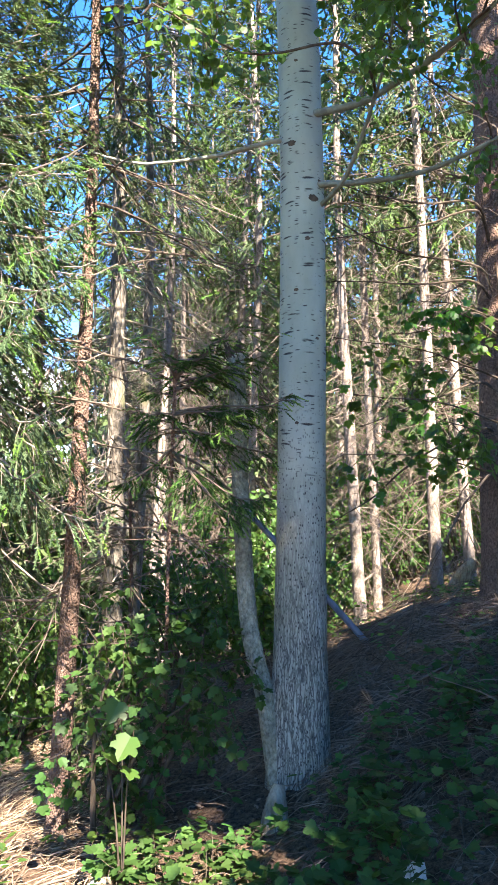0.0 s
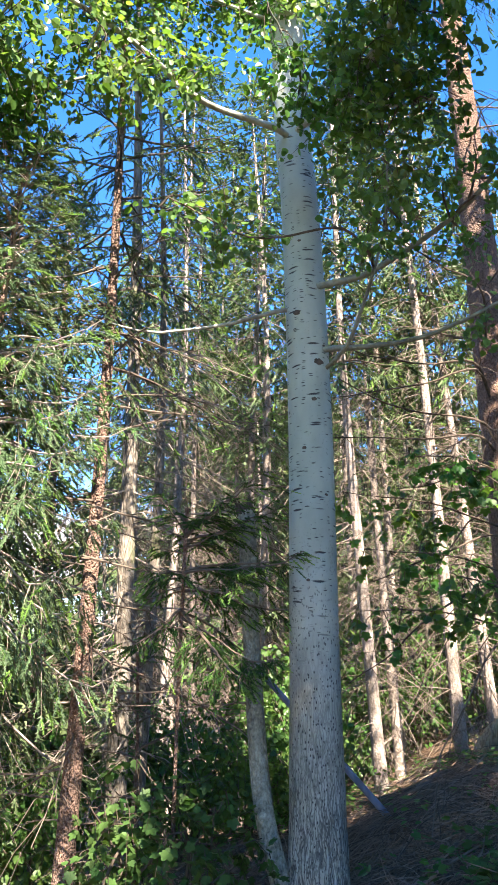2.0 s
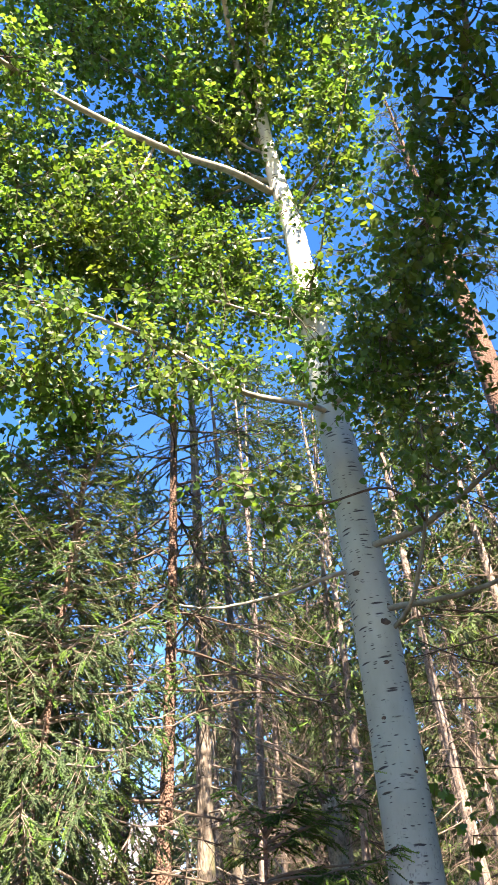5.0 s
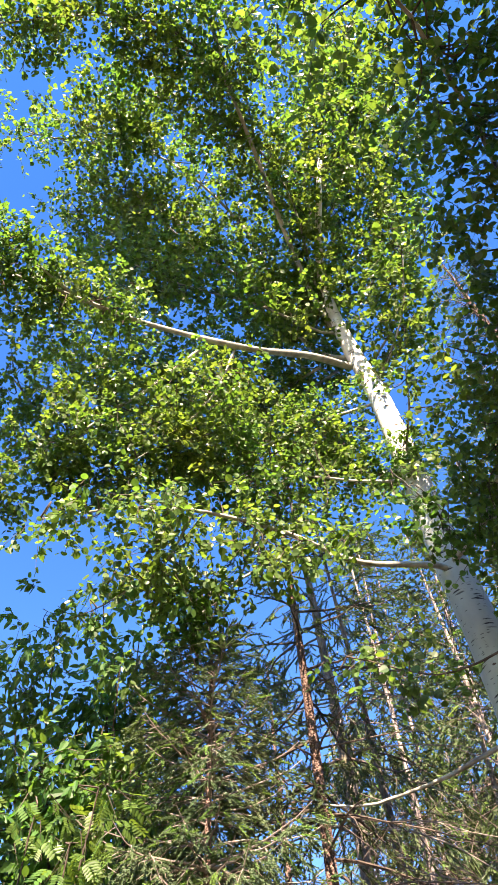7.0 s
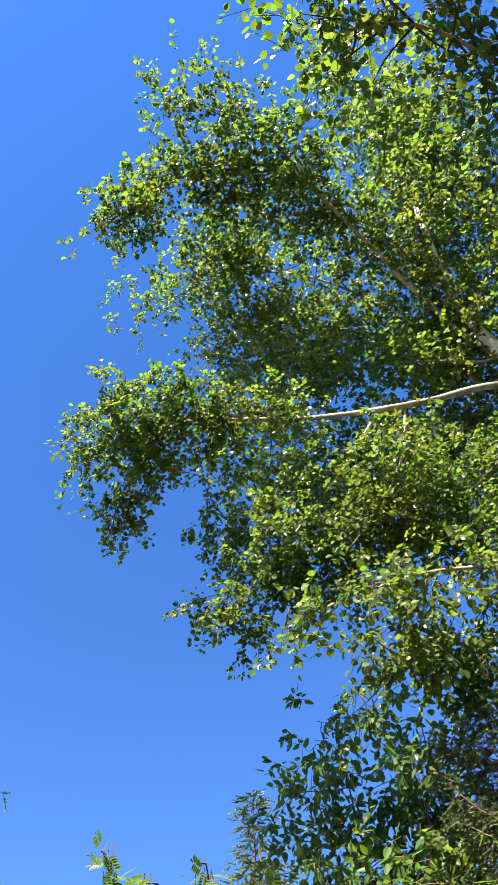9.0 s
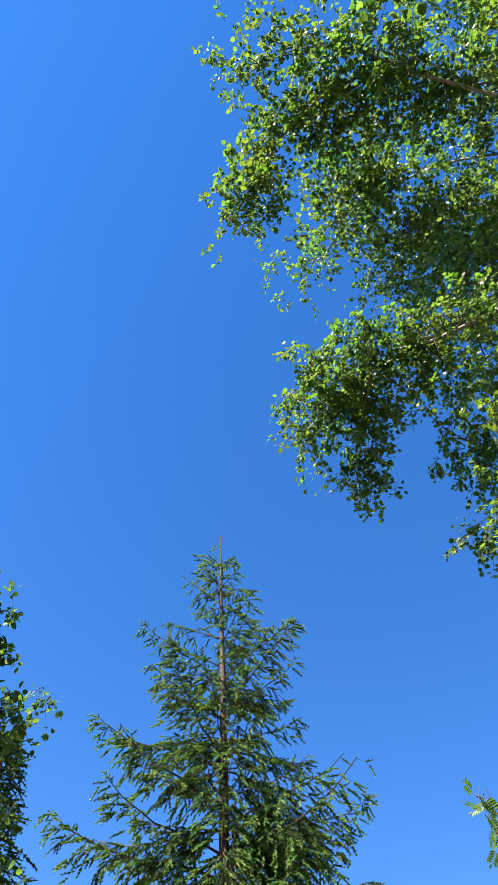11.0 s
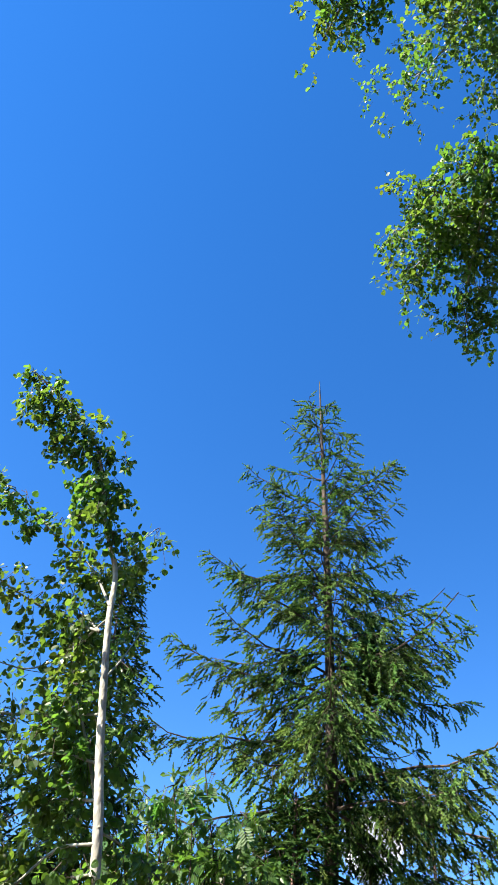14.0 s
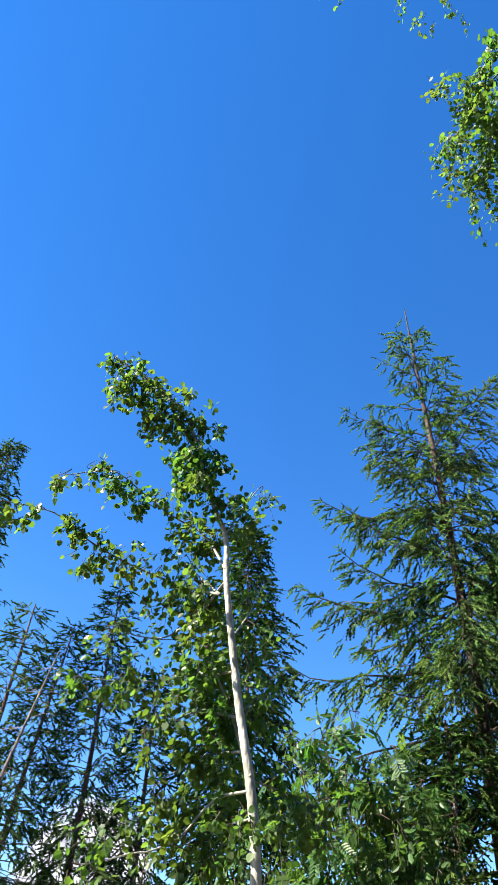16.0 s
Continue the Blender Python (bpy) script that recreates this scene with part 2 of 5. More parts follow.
M_ASPEN = aspen_bark()
# Darker, greener copy of limb_bark: shade put into the colour of low limbs.
M_LIMB_SHADE = bark_material("shaded_limb_bark", (0.235, 0.265, 0.225), (0.10, 0.105, 0.085), 12.0, 0.6, 0.8, 0.25)
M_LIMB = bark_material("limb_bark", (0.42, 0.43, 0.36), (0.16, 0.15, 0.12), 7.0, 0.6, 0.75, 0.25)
M_DARKWOOD = bark_material("dark_wood", (0.11, 0.085, 0.065), (0.035, 0.027, 0.02), 16.0, 0.4)
M_SPRUCE = bark_material("spruce_bark", (0.275, 0.180, 0.140), (0.082, 0.050, 0.038), 55.0, 0.75, 0.95, 1.0)
M_PALE = bark_material("pale_spruce_bark", (0.37, 0.312, 0.272), (0.175, 0.136, 0.110), 34.0, 0.7, 0.9, 0.5)
M_GREYBARK = bark_material("grey_bark", (0.275, 0.240, 0.200), (0.085, 0.072, 0.058), 26.0, 0.3, 0.9, 0.8, 1.2, (0.12, 0.13, 0.06))
M_ROTTEN = bark_material("rotten_wood", (0.42, 0.36, 0.28), (0.10, 0.075, 0.05), 14.0, 0.3, 0.95, 0.9, 2.0, (0.10, 0.12, 0.04))
M_SPLIT = bark_material("split_wood", (0.55, 0.38, 0.22), (0.17, 0.09, 0.05), 30.0, 0.12, 0.85, 0.8)
M_YOUNG = bark_material("pale_young_bark", (0.62, 0.61, 0.53), (0.34, 0.33, 0.27), 22.0, 0.5, 0.75, 0.3, 3.0)
M_STUB = bark_material("snapped_stem_bark", (0.30, 0.295, 0.235), (0.105, 0.098, 0.076), 48.0, 0.7, 0.85, 0.5, 3.0)
M_BLUEWOOD = bark_material("weathered_pole", (0.22, 0.25, 0.33), (0.12, 0.13, 0.19), 9.0, 0.2, 0.6, 0.2)
M_TWIG = twig_material("dead_twigs", (0.30, 0.252, 0.208), (0.075, 0.058, 0.045))
M_TWIGDARK = twig_material("brown_twigs", (0.140, 0.108, 0.084), (0.045, 0.034, 0.026))
M_TWIGMID = twig_material("grey_brown_twigs", (0.235, 0.190, 0.155), (0.065, 0.050, 0.039))
M_BRUSH = twig_material("brushwood", (0.235, 0.172, 0.130), (0.036, 0.022, 0.016))
M_STRAW = twig_material("dry_straw", (0.476, 0.374, 0.255), (0.212, 0.145, 0.085))
M_LEAF = leaf_material("aspen_leaf", (0.056, 0.113, 0.025), (0.148, 0.284, 0.029), 0.43, 0.40, 0.36, 0.26)
M_LEAF_D = leaf_material("deep_green_leaf", (0.044, 0.104, 0.024), (0.140, 0.300, 0.034), 0.42, 0.42, 0.35, 0.3)
M_LEAF_Y = leaf_material("maple_leaf", (0.048, 0.104, 0.024), (0.115, 0.230, 0.030), 0.42, 0.4, 0.36, 0.3)
M_ROWAN = leaf_material("rowan_leaf", (0.055, 0.118, 0.024), (0.130, 0.260, 0.028), 0.40, 0.42, 0.35, 0.25)
M_HERB = leaf_material("undergrowth_leaf", (0.040, 0.084, 0.023), (0.070, 0.160, 0.026), 0.34, 0.5, 0.4, 0.15)
M_NEEDLE = leaf_material("spruce_needle", (0.062, 0.092, 0.036), (0.075, 0.120, 0.030), 0.26, 0.5, 0.45, 0.25)
M_NEEDLE_N = leaf_material("new_spruce_shoot", (0.105, 0.195, 0.045), (0.160, 0.300, 0.044), 0.34, 0.55, 0.3, 0.15)
M_NEEDLE_P = leaf_material("grey_green_needle", (0.076, 0.118, 0.054), (0.090, 0.142, 0.046), 0.26, 0.5, 0.3, 0.2)
M_NEEDLE_F = leaf_material("far_spruce_needle", (0.076, 0.116, 0.046), (0.085, 0.138, 0.036), 0.25, 0.5, 0.5, 0.3)
M_NEEDLE_D = leaf_material("dark_spruce_needle", (0.031, 0.068, 0.017), (0.050, 0.105, 0.017), 0.28, 0.55, 0.4, 0.08)
M_GROUND = litter()


def plain(name, col, rough=0.5):
    def build(tr):
        tc = tr.n("TexCoord")
        n1 = tr.n("TexNoise", Scale=30.0, Detail=5.0)
        tr.link(tc.outputs["Object"], n1.inputs["Vector"])
        c = ramp(tr, n1.outputs["Fac"], [(0.3, tuple(v * 0.75 for v in col)), (0.65, col)])
        b = tr.n("BsdfPrincipled", Roughness=rough)
        tr.link(c, b.inputs["Base Color"])
        return b.outputs[0]
    return material(name, build)


M_WHITE = plain("white_paper", (0.78, 0.78, 0.74), 0.6)
M_BLUE = plain("blue_stone", (0.36, 0.42, 0.52), 0.5)

# ---- mesh tools ----


def as_mesh(name, verts, faces, mats, index=None, smooth=False):
    """A mesh from arrays: verts (n, 3), faces (m, 3) or (m, 4)."""
    me = bpy.data.meshes.new(name)
    verts, faces = np.asarray(verts, np.float32), np.asarray(faces, np.int32)
    k = faces.shape[1]
    me.vertices.add(len(verts))
    me.vertices.foreach_set("co", verts.ravel())
    me.loops.add(faces.size)
    me.loops.foreach_set("vertex_index", faces.ravel())
    me.polygons.add(len(faces))
    me.polygons.foreach_set("loop_start", np.arange(0, faces.size, k, dtype=np.int32))
    for m in mats:
        me.materials.append(m)
    if index is not None:
        me.polygons.foreach_set("material_index", np.asarray(index, np.int32))
    me.polygons.foreach_set("use_smooth", np.full(len(faces), smooth))
    me.update(calc_edges=True)
    me.validate()
    return me


def part(name, mesh, parent=None, label="", kind=""):
    ob = new(name, mesh)
    if parent is not None:
        ob.parent = parent
    return tagged(ob, label, kind=kind)


def thing(name, place, label, category, group="", kind=""):
    ob = new(name)
    ob.location = place
    ob.empty_display_size = 0.2
    return tagged(ob, label, category, group, kind)


def unit(v):
    return v / np.maximum(np.linalg.norm(v, axis=-1, keepdims=True), 1e-9)


def tubes(P, R, sides=5):
    """Tubes along many lines at once: P (m, k, 3), R (m, k). Returns verts, quads."""
    P, R = np.asarray(P, float), np.asarray(R, float)
    m, k, _ = P.shape
    T = unit(np.gradient(P, axis=1))
    ref = np.where(np.abs(unit(P[:, -1] - P[:, 0])[:, 2:3]) > 0.8, np.array([[1.0, 0.1, 0]]), np.array([[0.1, 0, 1.0]]))[:, None, :]
    U = unit(np.cross(T, ref))
    V = np.cross(T, U)
    a = np.arange(sides) * 2 * np.pi / sides
    ring = U[:, :, None, :] * np.cos(a)[None, None, :, None] + V[:, :, None, :] * np.sin(a)[None, None, :, None]
    verts = P[:, :, None, :] + ring * R[:, :, None, None]
    base = (np.arange(m) * k * sides)[:, None, None] + (np.arange(k - 1) * sides)[None, :, None]
    s = np.arange(sides)[None, None, :]
    s2 = (s + 1) % sides
    q = np.stack([base + s, base + s2, base + sides + s2, base + sides + s], -1)
    return verts.reshape(-1, 3), q.reshape(-1, 4)


def joined(pieces):
    """Joins (verts, faces) pairs of one face size."""
    vs, fs, n = [], [], 0
    for v, f in pieces:
        if len(v):
            vs.append(v)
            fs.append(f + n)
            n += len(v)
    return np.concatenate(vs), np.concatenate(fs)


def frames(Y, up_hint, spin=None):
    """Bases whose second axis is Y and whose third lies near up_hint. (n, 3, 3), columns."""
    Y = unit(Y)
    X = unit(np.cross(Y, up_hint))
    Z = np.cross(X, Y)
    if spin is not None:
        c, s = np.cos(spin)[:, None], np.sin(spin)[:, None]
        X, Z = X * c + Z * s, Z * c - X * s
    return np.stack([X, Y, Z], -1)


def scatter(tv, tf, pos, basis, size):
    """Many copies of a small template joined into one set of arrays."""
    v = np.einsum("nij,kj->nki", basis * np.asarray(size)[:, None, None], tv) + pos[:, None, :]
    f = tf[None] + (np.arange(len(pos)) * len(tv))[:, None, None]
    return v.reshape(-1, 3), f.reshape(-1, tf.shape[1])


def curve(points, k):
    """A smooth line of k points through the given ones (Catmull-Rom)."""
    p = np.asarray(points, float)
    e = np.vstack([2 * p[0] - p[1], p, 2 * p[-1] - p[-2]])
    d = np.r_[0, np.cumsum(np.linalg.norm(np.diff(p, axis=0), axis=1))]
    t = np.linspace(0, d[-1], k)
    i = np.clip(np.searchsorted(d, t, side="right") - 1, 0, len(p) - 2)
    u = ((t - d[i]) / (d[i + 1] - d[i]))[:, None]
    a, b, c, g = e[i], e[i + 1], e[i + 2], e[i + 3]
    return 0.5 * (2 * b + (c - a) * u + (2 * a - 5 * b + 4 * c - g) * u**2 + (3 * b - a - 3 * c + g) * u**3)


def leaf_template(outline, fold=0.12):
    """A folded leaf: right-hand outline points (x, y), mirrored; stalk at the origin, tip last. Quads and triangles as triangles."""
    right = [(0, 0), *outline]
    v = [(x, y, fold * abs(x)) for x, y in right] + [(-x, y, fold * abs(x)) for x, y in right[1:-1]]
    n = len(right)
    f = [(0, i, i + 1) for i in range(1, n - 1)]
    left = [0] + list(range(n, 2 * n - 2)) + [n - 1]
    f += [(left[0], left[i + 1], left[i]) for i in range(1, len(left) - 1)]
    return np.array(v), np.array(f)


ASPEN_LEAF = leaf_template([(0.36, 0.08), (0.50, 0.38), (0.36, 0.74), (0.0, 1.0)], 0.15)
ASPEN_LEAF_SMALL = leaf_template([(0.42, 0.16), (0.46, 0.58), (0.0, 1.0)], 0.18)
BIRCH_LEAF = leaf_template([(0.42, 0.4), (0.0, 1.0)], 0.1)
OVAL_LEAF = leaf_template([(0.20, 0.15), (0.27, 0.45), (0.17, 0.8), (0.0, 1.05)], 0.25)
MAPLE_LEAF = leaf_template([(0.28, -0.06), (0.46, 0.06), (0.60, 0.20), (0.46, 0.34), (0.64, 0.50), (0.60, 0.70), (0.42, 0.66), (0.28, 0.68), (0.24, 0.86), (0.12, 0.98), (0.0, 1.08)], 0.12)


def rowan_template():
    vs, fs, n = [], [], 0
    v0, f0 = leaf_template([(0.06, 0.1), (0.075, 0.24), (0.0, 0.4)], 0.2)
    for k in range(6):
        for side in (-1, 1):
            if k == 5 and side > 0:
                continue
            a = radians(0 if k == 5 else side * 62)
            y = 0.18 + 0.14 * k
            r = np.array([[math.cos(a), math.sin(a), 0], [-math.sin(a), math.cos(a), 0], [0, 0, 1]])
            vs.append(v0 * (0.8 if k == 5 else 1.0) @ r.T + (0, y, -0.1 * y * y))
            fs.append(f0 + n)
            n += len(v0)
    return np.concatenate(vs), np.concatenate(fs)


ROWAN_LEAF = rowan_template()


def shoot_template(rows, per, reach, width, seed=3):
    """A spruce shoot of unit length along +y: slim needles round a stem, each a triangle."""
    r = np.random.default_rng(seed)
    v, f = [], []
    for i in range(rows):
        y = (i + 0.3) / rows
        for j in range(per):
            a = 2 * np.pi * (j + 0.5 * (i % 2) + r.uniform(-0.2, 0.2)) / per
            d = np.array([math.cos(a), 0.75, math.sin(a) * 0.8 + 0.15])
            d *= reach * (1 - 0.35 * y) / np.linalg.norm(d)
            sidev = np.cross(d, (0, 1, 0))
            sidev = sidev / np.linalg.norm(sidev) * 0.3 + np.array([0, 1, 0]) * 0.95
            n = len(v)
            c = np.array([0, y, 0])
            v += [c - sidev * width, c + sidev * width, c + d]
            f.append((n, n + 1, n + 2))
    n = len(v)
    v += [np.array(q) for q in ((0, 0, 0), (0, 1.0, 0), (-reach * 0.3, 0.4, 0), (reach * 0.3, 0.4, 0), (0, 0.4, -reach * 0.3), (0, 0.4, reach * 0.3))]
    f += [(n, n + 2, n + 3), (n + 1, n + 3, n + 2), (n, n + 4, n + 5), (n + 1, n + 5, n + 4)] if rows > 3 else [(n, n + 1, n + 2), (n, n + 5, n + 1)]
    return np.array(v), np.array(f)


SHOOT_NEAR = shoot_template(6, 3, 0.17, 0.07)
SHOOT_FAR = shoot_template(5, 2, 0.20, 0.085, 5)
SHOOT_FINE = shoot_template(7, 3, 0.18, 0.045, 8)
SHOOT_MID = shoot_template(4, 3, 0.20, 0.10, 9)
SHOOT_STAND = shoot_template(4, 2, 0.19, 0.075, 4)
SHOOT_SPARSE = shoot_template(3, 2, 0.20, 0.10, 7)
SHOOT_WOODS = shoot_template(2, 3, 0.40, 0.22, 6)


# ---- the ground ----
def height(x, y):
    """The forest floor: a bank that rises to the right, falling away to the left."""
    h = 0.20 * x - 0.02 * y + 0.05
    h = h + 0.34 * np.exp(-((x - 2.6) ** 2 / 3.5 + (y - 6.4) ** 2 / 7.0))
    h = h - 0.55 / (1 + np.exp(np.clip((x + 2.2) * 1.4, -30, 30))) * np.clip((y - 3.5) / 3, 0, 1)
    h = h - 0.10 * np.exp(-((x + 0.2) ** 2 + (y - 3.2) ** 2) / 1.2)
    h = h + 0.24 * np.exp(-((x - 1.05) ** 2 / 0.9 + (y - 5.9) ** 2 / 0.6))
    h = h - 0.13 * np.clip(y - 8.5, 0, 9) / (1 + np.exp(np.clip((x - 2.0) * 3, -30, 30)))
    far = np.clip((np.hypot(x, y) - 14) / 60, 0, 1)
    return h * (1 - far) + far * (0.03 * x - 2.0)


def ground_height(x, y):
    """With the small unevenness."""
    return height(x, y) + 0.05 * np.sin(2.3 * x + 1.1 * y) * np.cos(1.7 * y - 0.8 * x) + 0.02 * np.sin(7.1 * x + 3.3) * np.sin(6.3 * y)


def make_ground():
    u = np.linspace(-1, 1, 221)
    g = np.sign(u) * (7 * np.abs(u) + 593 * np.abs(u) ** 7)
    X, Y = np.meshgrid(g, g + 4.0, indexing="ij")
    Z = ground_height(X, Y)
    near = np.exp(-((X / 7) ** 2 + ((Y - 5) / 7) ** 2))
    Z = Z + near * np.random.default_rng(2).normal(0, 0.008, Z.shape)
    n = len(u)
    v = np.stack([X, Y, Z], -1).reshape(-1, 3)
    i, j = np.meshgrid(np.arange(n - 1), np.arange(n - 1), indexing="ij")
    a = (i * n + j).ravel()
    f = np.stack([a, a + n, a + n + 1, a + 1], -1)
    return part("ground", as_mesh("ground", v, f, [M_GROUND], smooth=True), None, "brown forest floor of needles, litter and moss", "structure")


ground = tagged(make_ground(), category="ground")


def floor_at(x, y):
    return float(ground_height(np.float64(x), np.float64(y)))


# ---- trees: tools ----
def trunk_mesh(points, radii, sides=20, rings=60, rough=0.03, flare=0.0, furrows=0.0, material=M_SPRUCE, seed=1):
    """A tapered trunk along the points, with an uneven, flared and furrowed surface."""
    r = np.random.default_rng(seed)
    P = curve(points, rings)
    d = np.r_[0, np.cumsum(np.linalg.norm(np.diff(np.asarray(points, float), axis=0), axis=1))]
    s = np.linspace(0, d[-1], rings)
    R = np.interp(s, d, radii)
    v, f = tubes(P[None], R[None], sides)
    v = v.reshape(rings, sides, 3)
    a = np.arange(sides) * 2 * np.pi / sides
    ph = r.uniform(0, 6.28, 6)
    wob = sum(np.sin((k + 2) * a[None, :] + ph[k] + s[:, None] * (0.6 + 0.5 * k)) for k in range(3)) * rough / 2
    wob = wob + r.normal(0, rough * 0.25, (rings, sides))
    if flare:
        wob = wob + np.exp(-s[:, None] / 0.22) * flare * (0.6 + 0.4 * np.sin(4 * a[None, :] + ph[4]))
    if furrows:
        deep = np.clip(1 - s / 2.2, 0, 1)[:, None]
        wob = wob + deep * furrows * np.sin(17 * a[None, :] + 1.5 * np.sin(s[:, None] * 9 + 3 * a[None, :]) + ph[5])
    v = P[:, None, :] + (v - P[:, None, :]) * (1 + wob)[..., None]
    return as_mesh("trunk", v.reshape(-1, 3), f, [material], smooth=True)


def strands(start, direction, length, k, sag, wiggle, rng):
    """Lines from many starts: (m, k, 3). sag: how far the end drops, as a share of the length."""
    m = len(start)
    s = np.linspace(0, 1, k)[None, :, None]
    P = start[:, None, :] + unit(direction)[:, None, :] * length[:, None, None] * s
    P[..., 2] += -(sag * length)[:, None] * s[..., 0] ** 2
    w = np.cumsum(rng.normal(0, 1, (m, k, 3)), axis=1)
    w -= w[:, :1]
    return P + w * (wiggle * length)[:, None, None] / k


class Foliage:
    """Gathers leaves, shoots and twigs of one plant, and makes its parts."""

    def __init__(self, seed):
        self.rng = np.random.default_rng(seed)
        self.leaves, self.twigs, self.shade = [], [], []

    def twig(self, P, R, sides=3):
        self.twigs.append(tubes(P, R, sides))

    def add(self, template, pos, basis, size, index=0):
        v, f = scatter(*template, pos, basis, size)
        self.leaves.append((v, f))
        self.shade.append(np.broadcast_to(np.repeat(np.broadcast_to(index, len(pos)), len(template[1])), (len(f),)))

    def parts(self, parent, twig_material, leaf_mats, name="crown", twig_name="twig_tangle", label=""):
        if self.twigs:
            v, f = joined(self.twigs)
            part(twig_name, as_mesh(twig_name, v, f, [twig_material], smooth=True), parent, kind="stuff")
        if self.leaves:
            v, f = joined(self.leaves)
            part(name, as_mesh(name, v, f, leaf_mats, np.concatenate(self.shade)), parent, label, "stuff")


def leafy(fol, centres, spread, twigs, leaf, size, droop=0.25, leaves_each=10, twig_len=(0.18, 0.42), index=0, facing=tuple(TO_SUN)):
    """Sprays of leaves: round each centre, twigs that run outwards and carry leaves on both sides."""
    r = fol.rng
    c = np.repeat(np.asarray(centres, float), twigs, axis=0)
    sp = np.repeat(np.broadcast_to(spread, len(centres)), twigs)
    m = len(c)
    off = unit(r.normal(0, 1, (m, 3))) * (r.uniform(0, 1, m) ** 0.55 * sp)[:, None] * np.array([1, 1, 0.8])
    out = unit(off * 0.8 + r.normal(0, 0.16, (m, 3)) * sp[:, None] + np.array([0, 0, -droop * 0.3]))
    length = r.uniform(*twig_len, m)
    P = strands(c + off, out, length, 3, np.full(m, droop), 0.10, r)
    fol.twig(P[:, ::2], np.array([[0.0026, 0.0010]]) * np.ones((m, 1)))
    s = r.uniform(0.05, 1.0, (m, leaves_each))
    i = np.clip((s * 2).astype(int), 0, 1)
    u = (s * 2 - i)[..., None]
    rows = np.arange(m)[:, None]
    p = P[rows, i] * (1 - u) + P[rows, i + 1] * u
    way = P[rows, i + 1] - P[rows, i]
    n = m * leaves_each
    p, way = p.reshape(n, 3), unit(way.reshape(n, 3))
    y = unit(way * 0.5 + r.normal(0, 0.7, (n, 3)) + np.array([0, 0, -0.45]))
    p = p + y * r.uniform(0.01, 0.045, n)[:, None]
    hint = unit(np.array(facing) + r.normal(0, 0.62 if facing[2] < 0.99 else 0.32, (n, 3)))
    fol.add(leaf, p, frames(y, hint), size * r.uniform(0.65, 1.2, n), index)


def limb_with_leaves(fol, tree, points, r0, r1, spread, count, twigs=9, leaf=ASPEN_LEAF, size=0.055, start=0.3, material=M_LIMB, label="", leaves_each=10, index=0, droop=0.25, twig_len=(0.10, 0.24), compact=0.55, facing=tuple(TO_SUN)):
    """A limb as a part of its own, with side branchlets and sprays of leaves along its outer stretch."""
    r = fol.rng
    k = 28
    P = curve(points, k)
    L = np.linalg.norm(np.diff(P, axis=0), axis=1).sum()
    P = P + np.cumsum(r.normal(0, 0.0035, P.shape), axis=0) * np.linspace(0, 1, k)[:, None]
    v, f = tubes(P[None], np.linspace(r0, r1, k)[None], 9)
    v = v + r.normal(0, 0.04, v.shape) * np.repeat(np.linspace(r0, r1, k), 9)[:, None]
    part("limb", as_mesh("limb", v, f, [material], smooth=True), tree, label)
    if count:
        s = start + (1 - start) * (np.arange(count) + r.uniform(0, 1, count)) / count
        base = P[np.clip((s * (k - 1)).astype(int), 0, k - 1)]
        off = unit(r.normal(0, 1, (count, 3))) * (r.uniform(0.02, 1, count) ** 0.45 * spread)[:, None]
        base[-1], off[-1] = P[-1], off[-1] * 0.3
        cen = base + off
        Q = base[:, None] * (1 - np.linspace(0, 1, 6))[None, :, None] + cen[:, None] * np.linspace(0, 1, 6)[None, :, None]
        Q = Q + np.sin(np.linspace(0, 3.1, 6))[None, :, None] * r.normal(0, 0.05, (count, 1, 3))
        fol.twig(Q, np.linspace(min(0.009, r1 * 1.2), 0.0025, 6)[None] * np.ones((count, 1)), 4)
        leafy(fol, cen, spread * compact, twigs, leaf, size, droop, leaves_each, twig_len, index, facing)
    return P


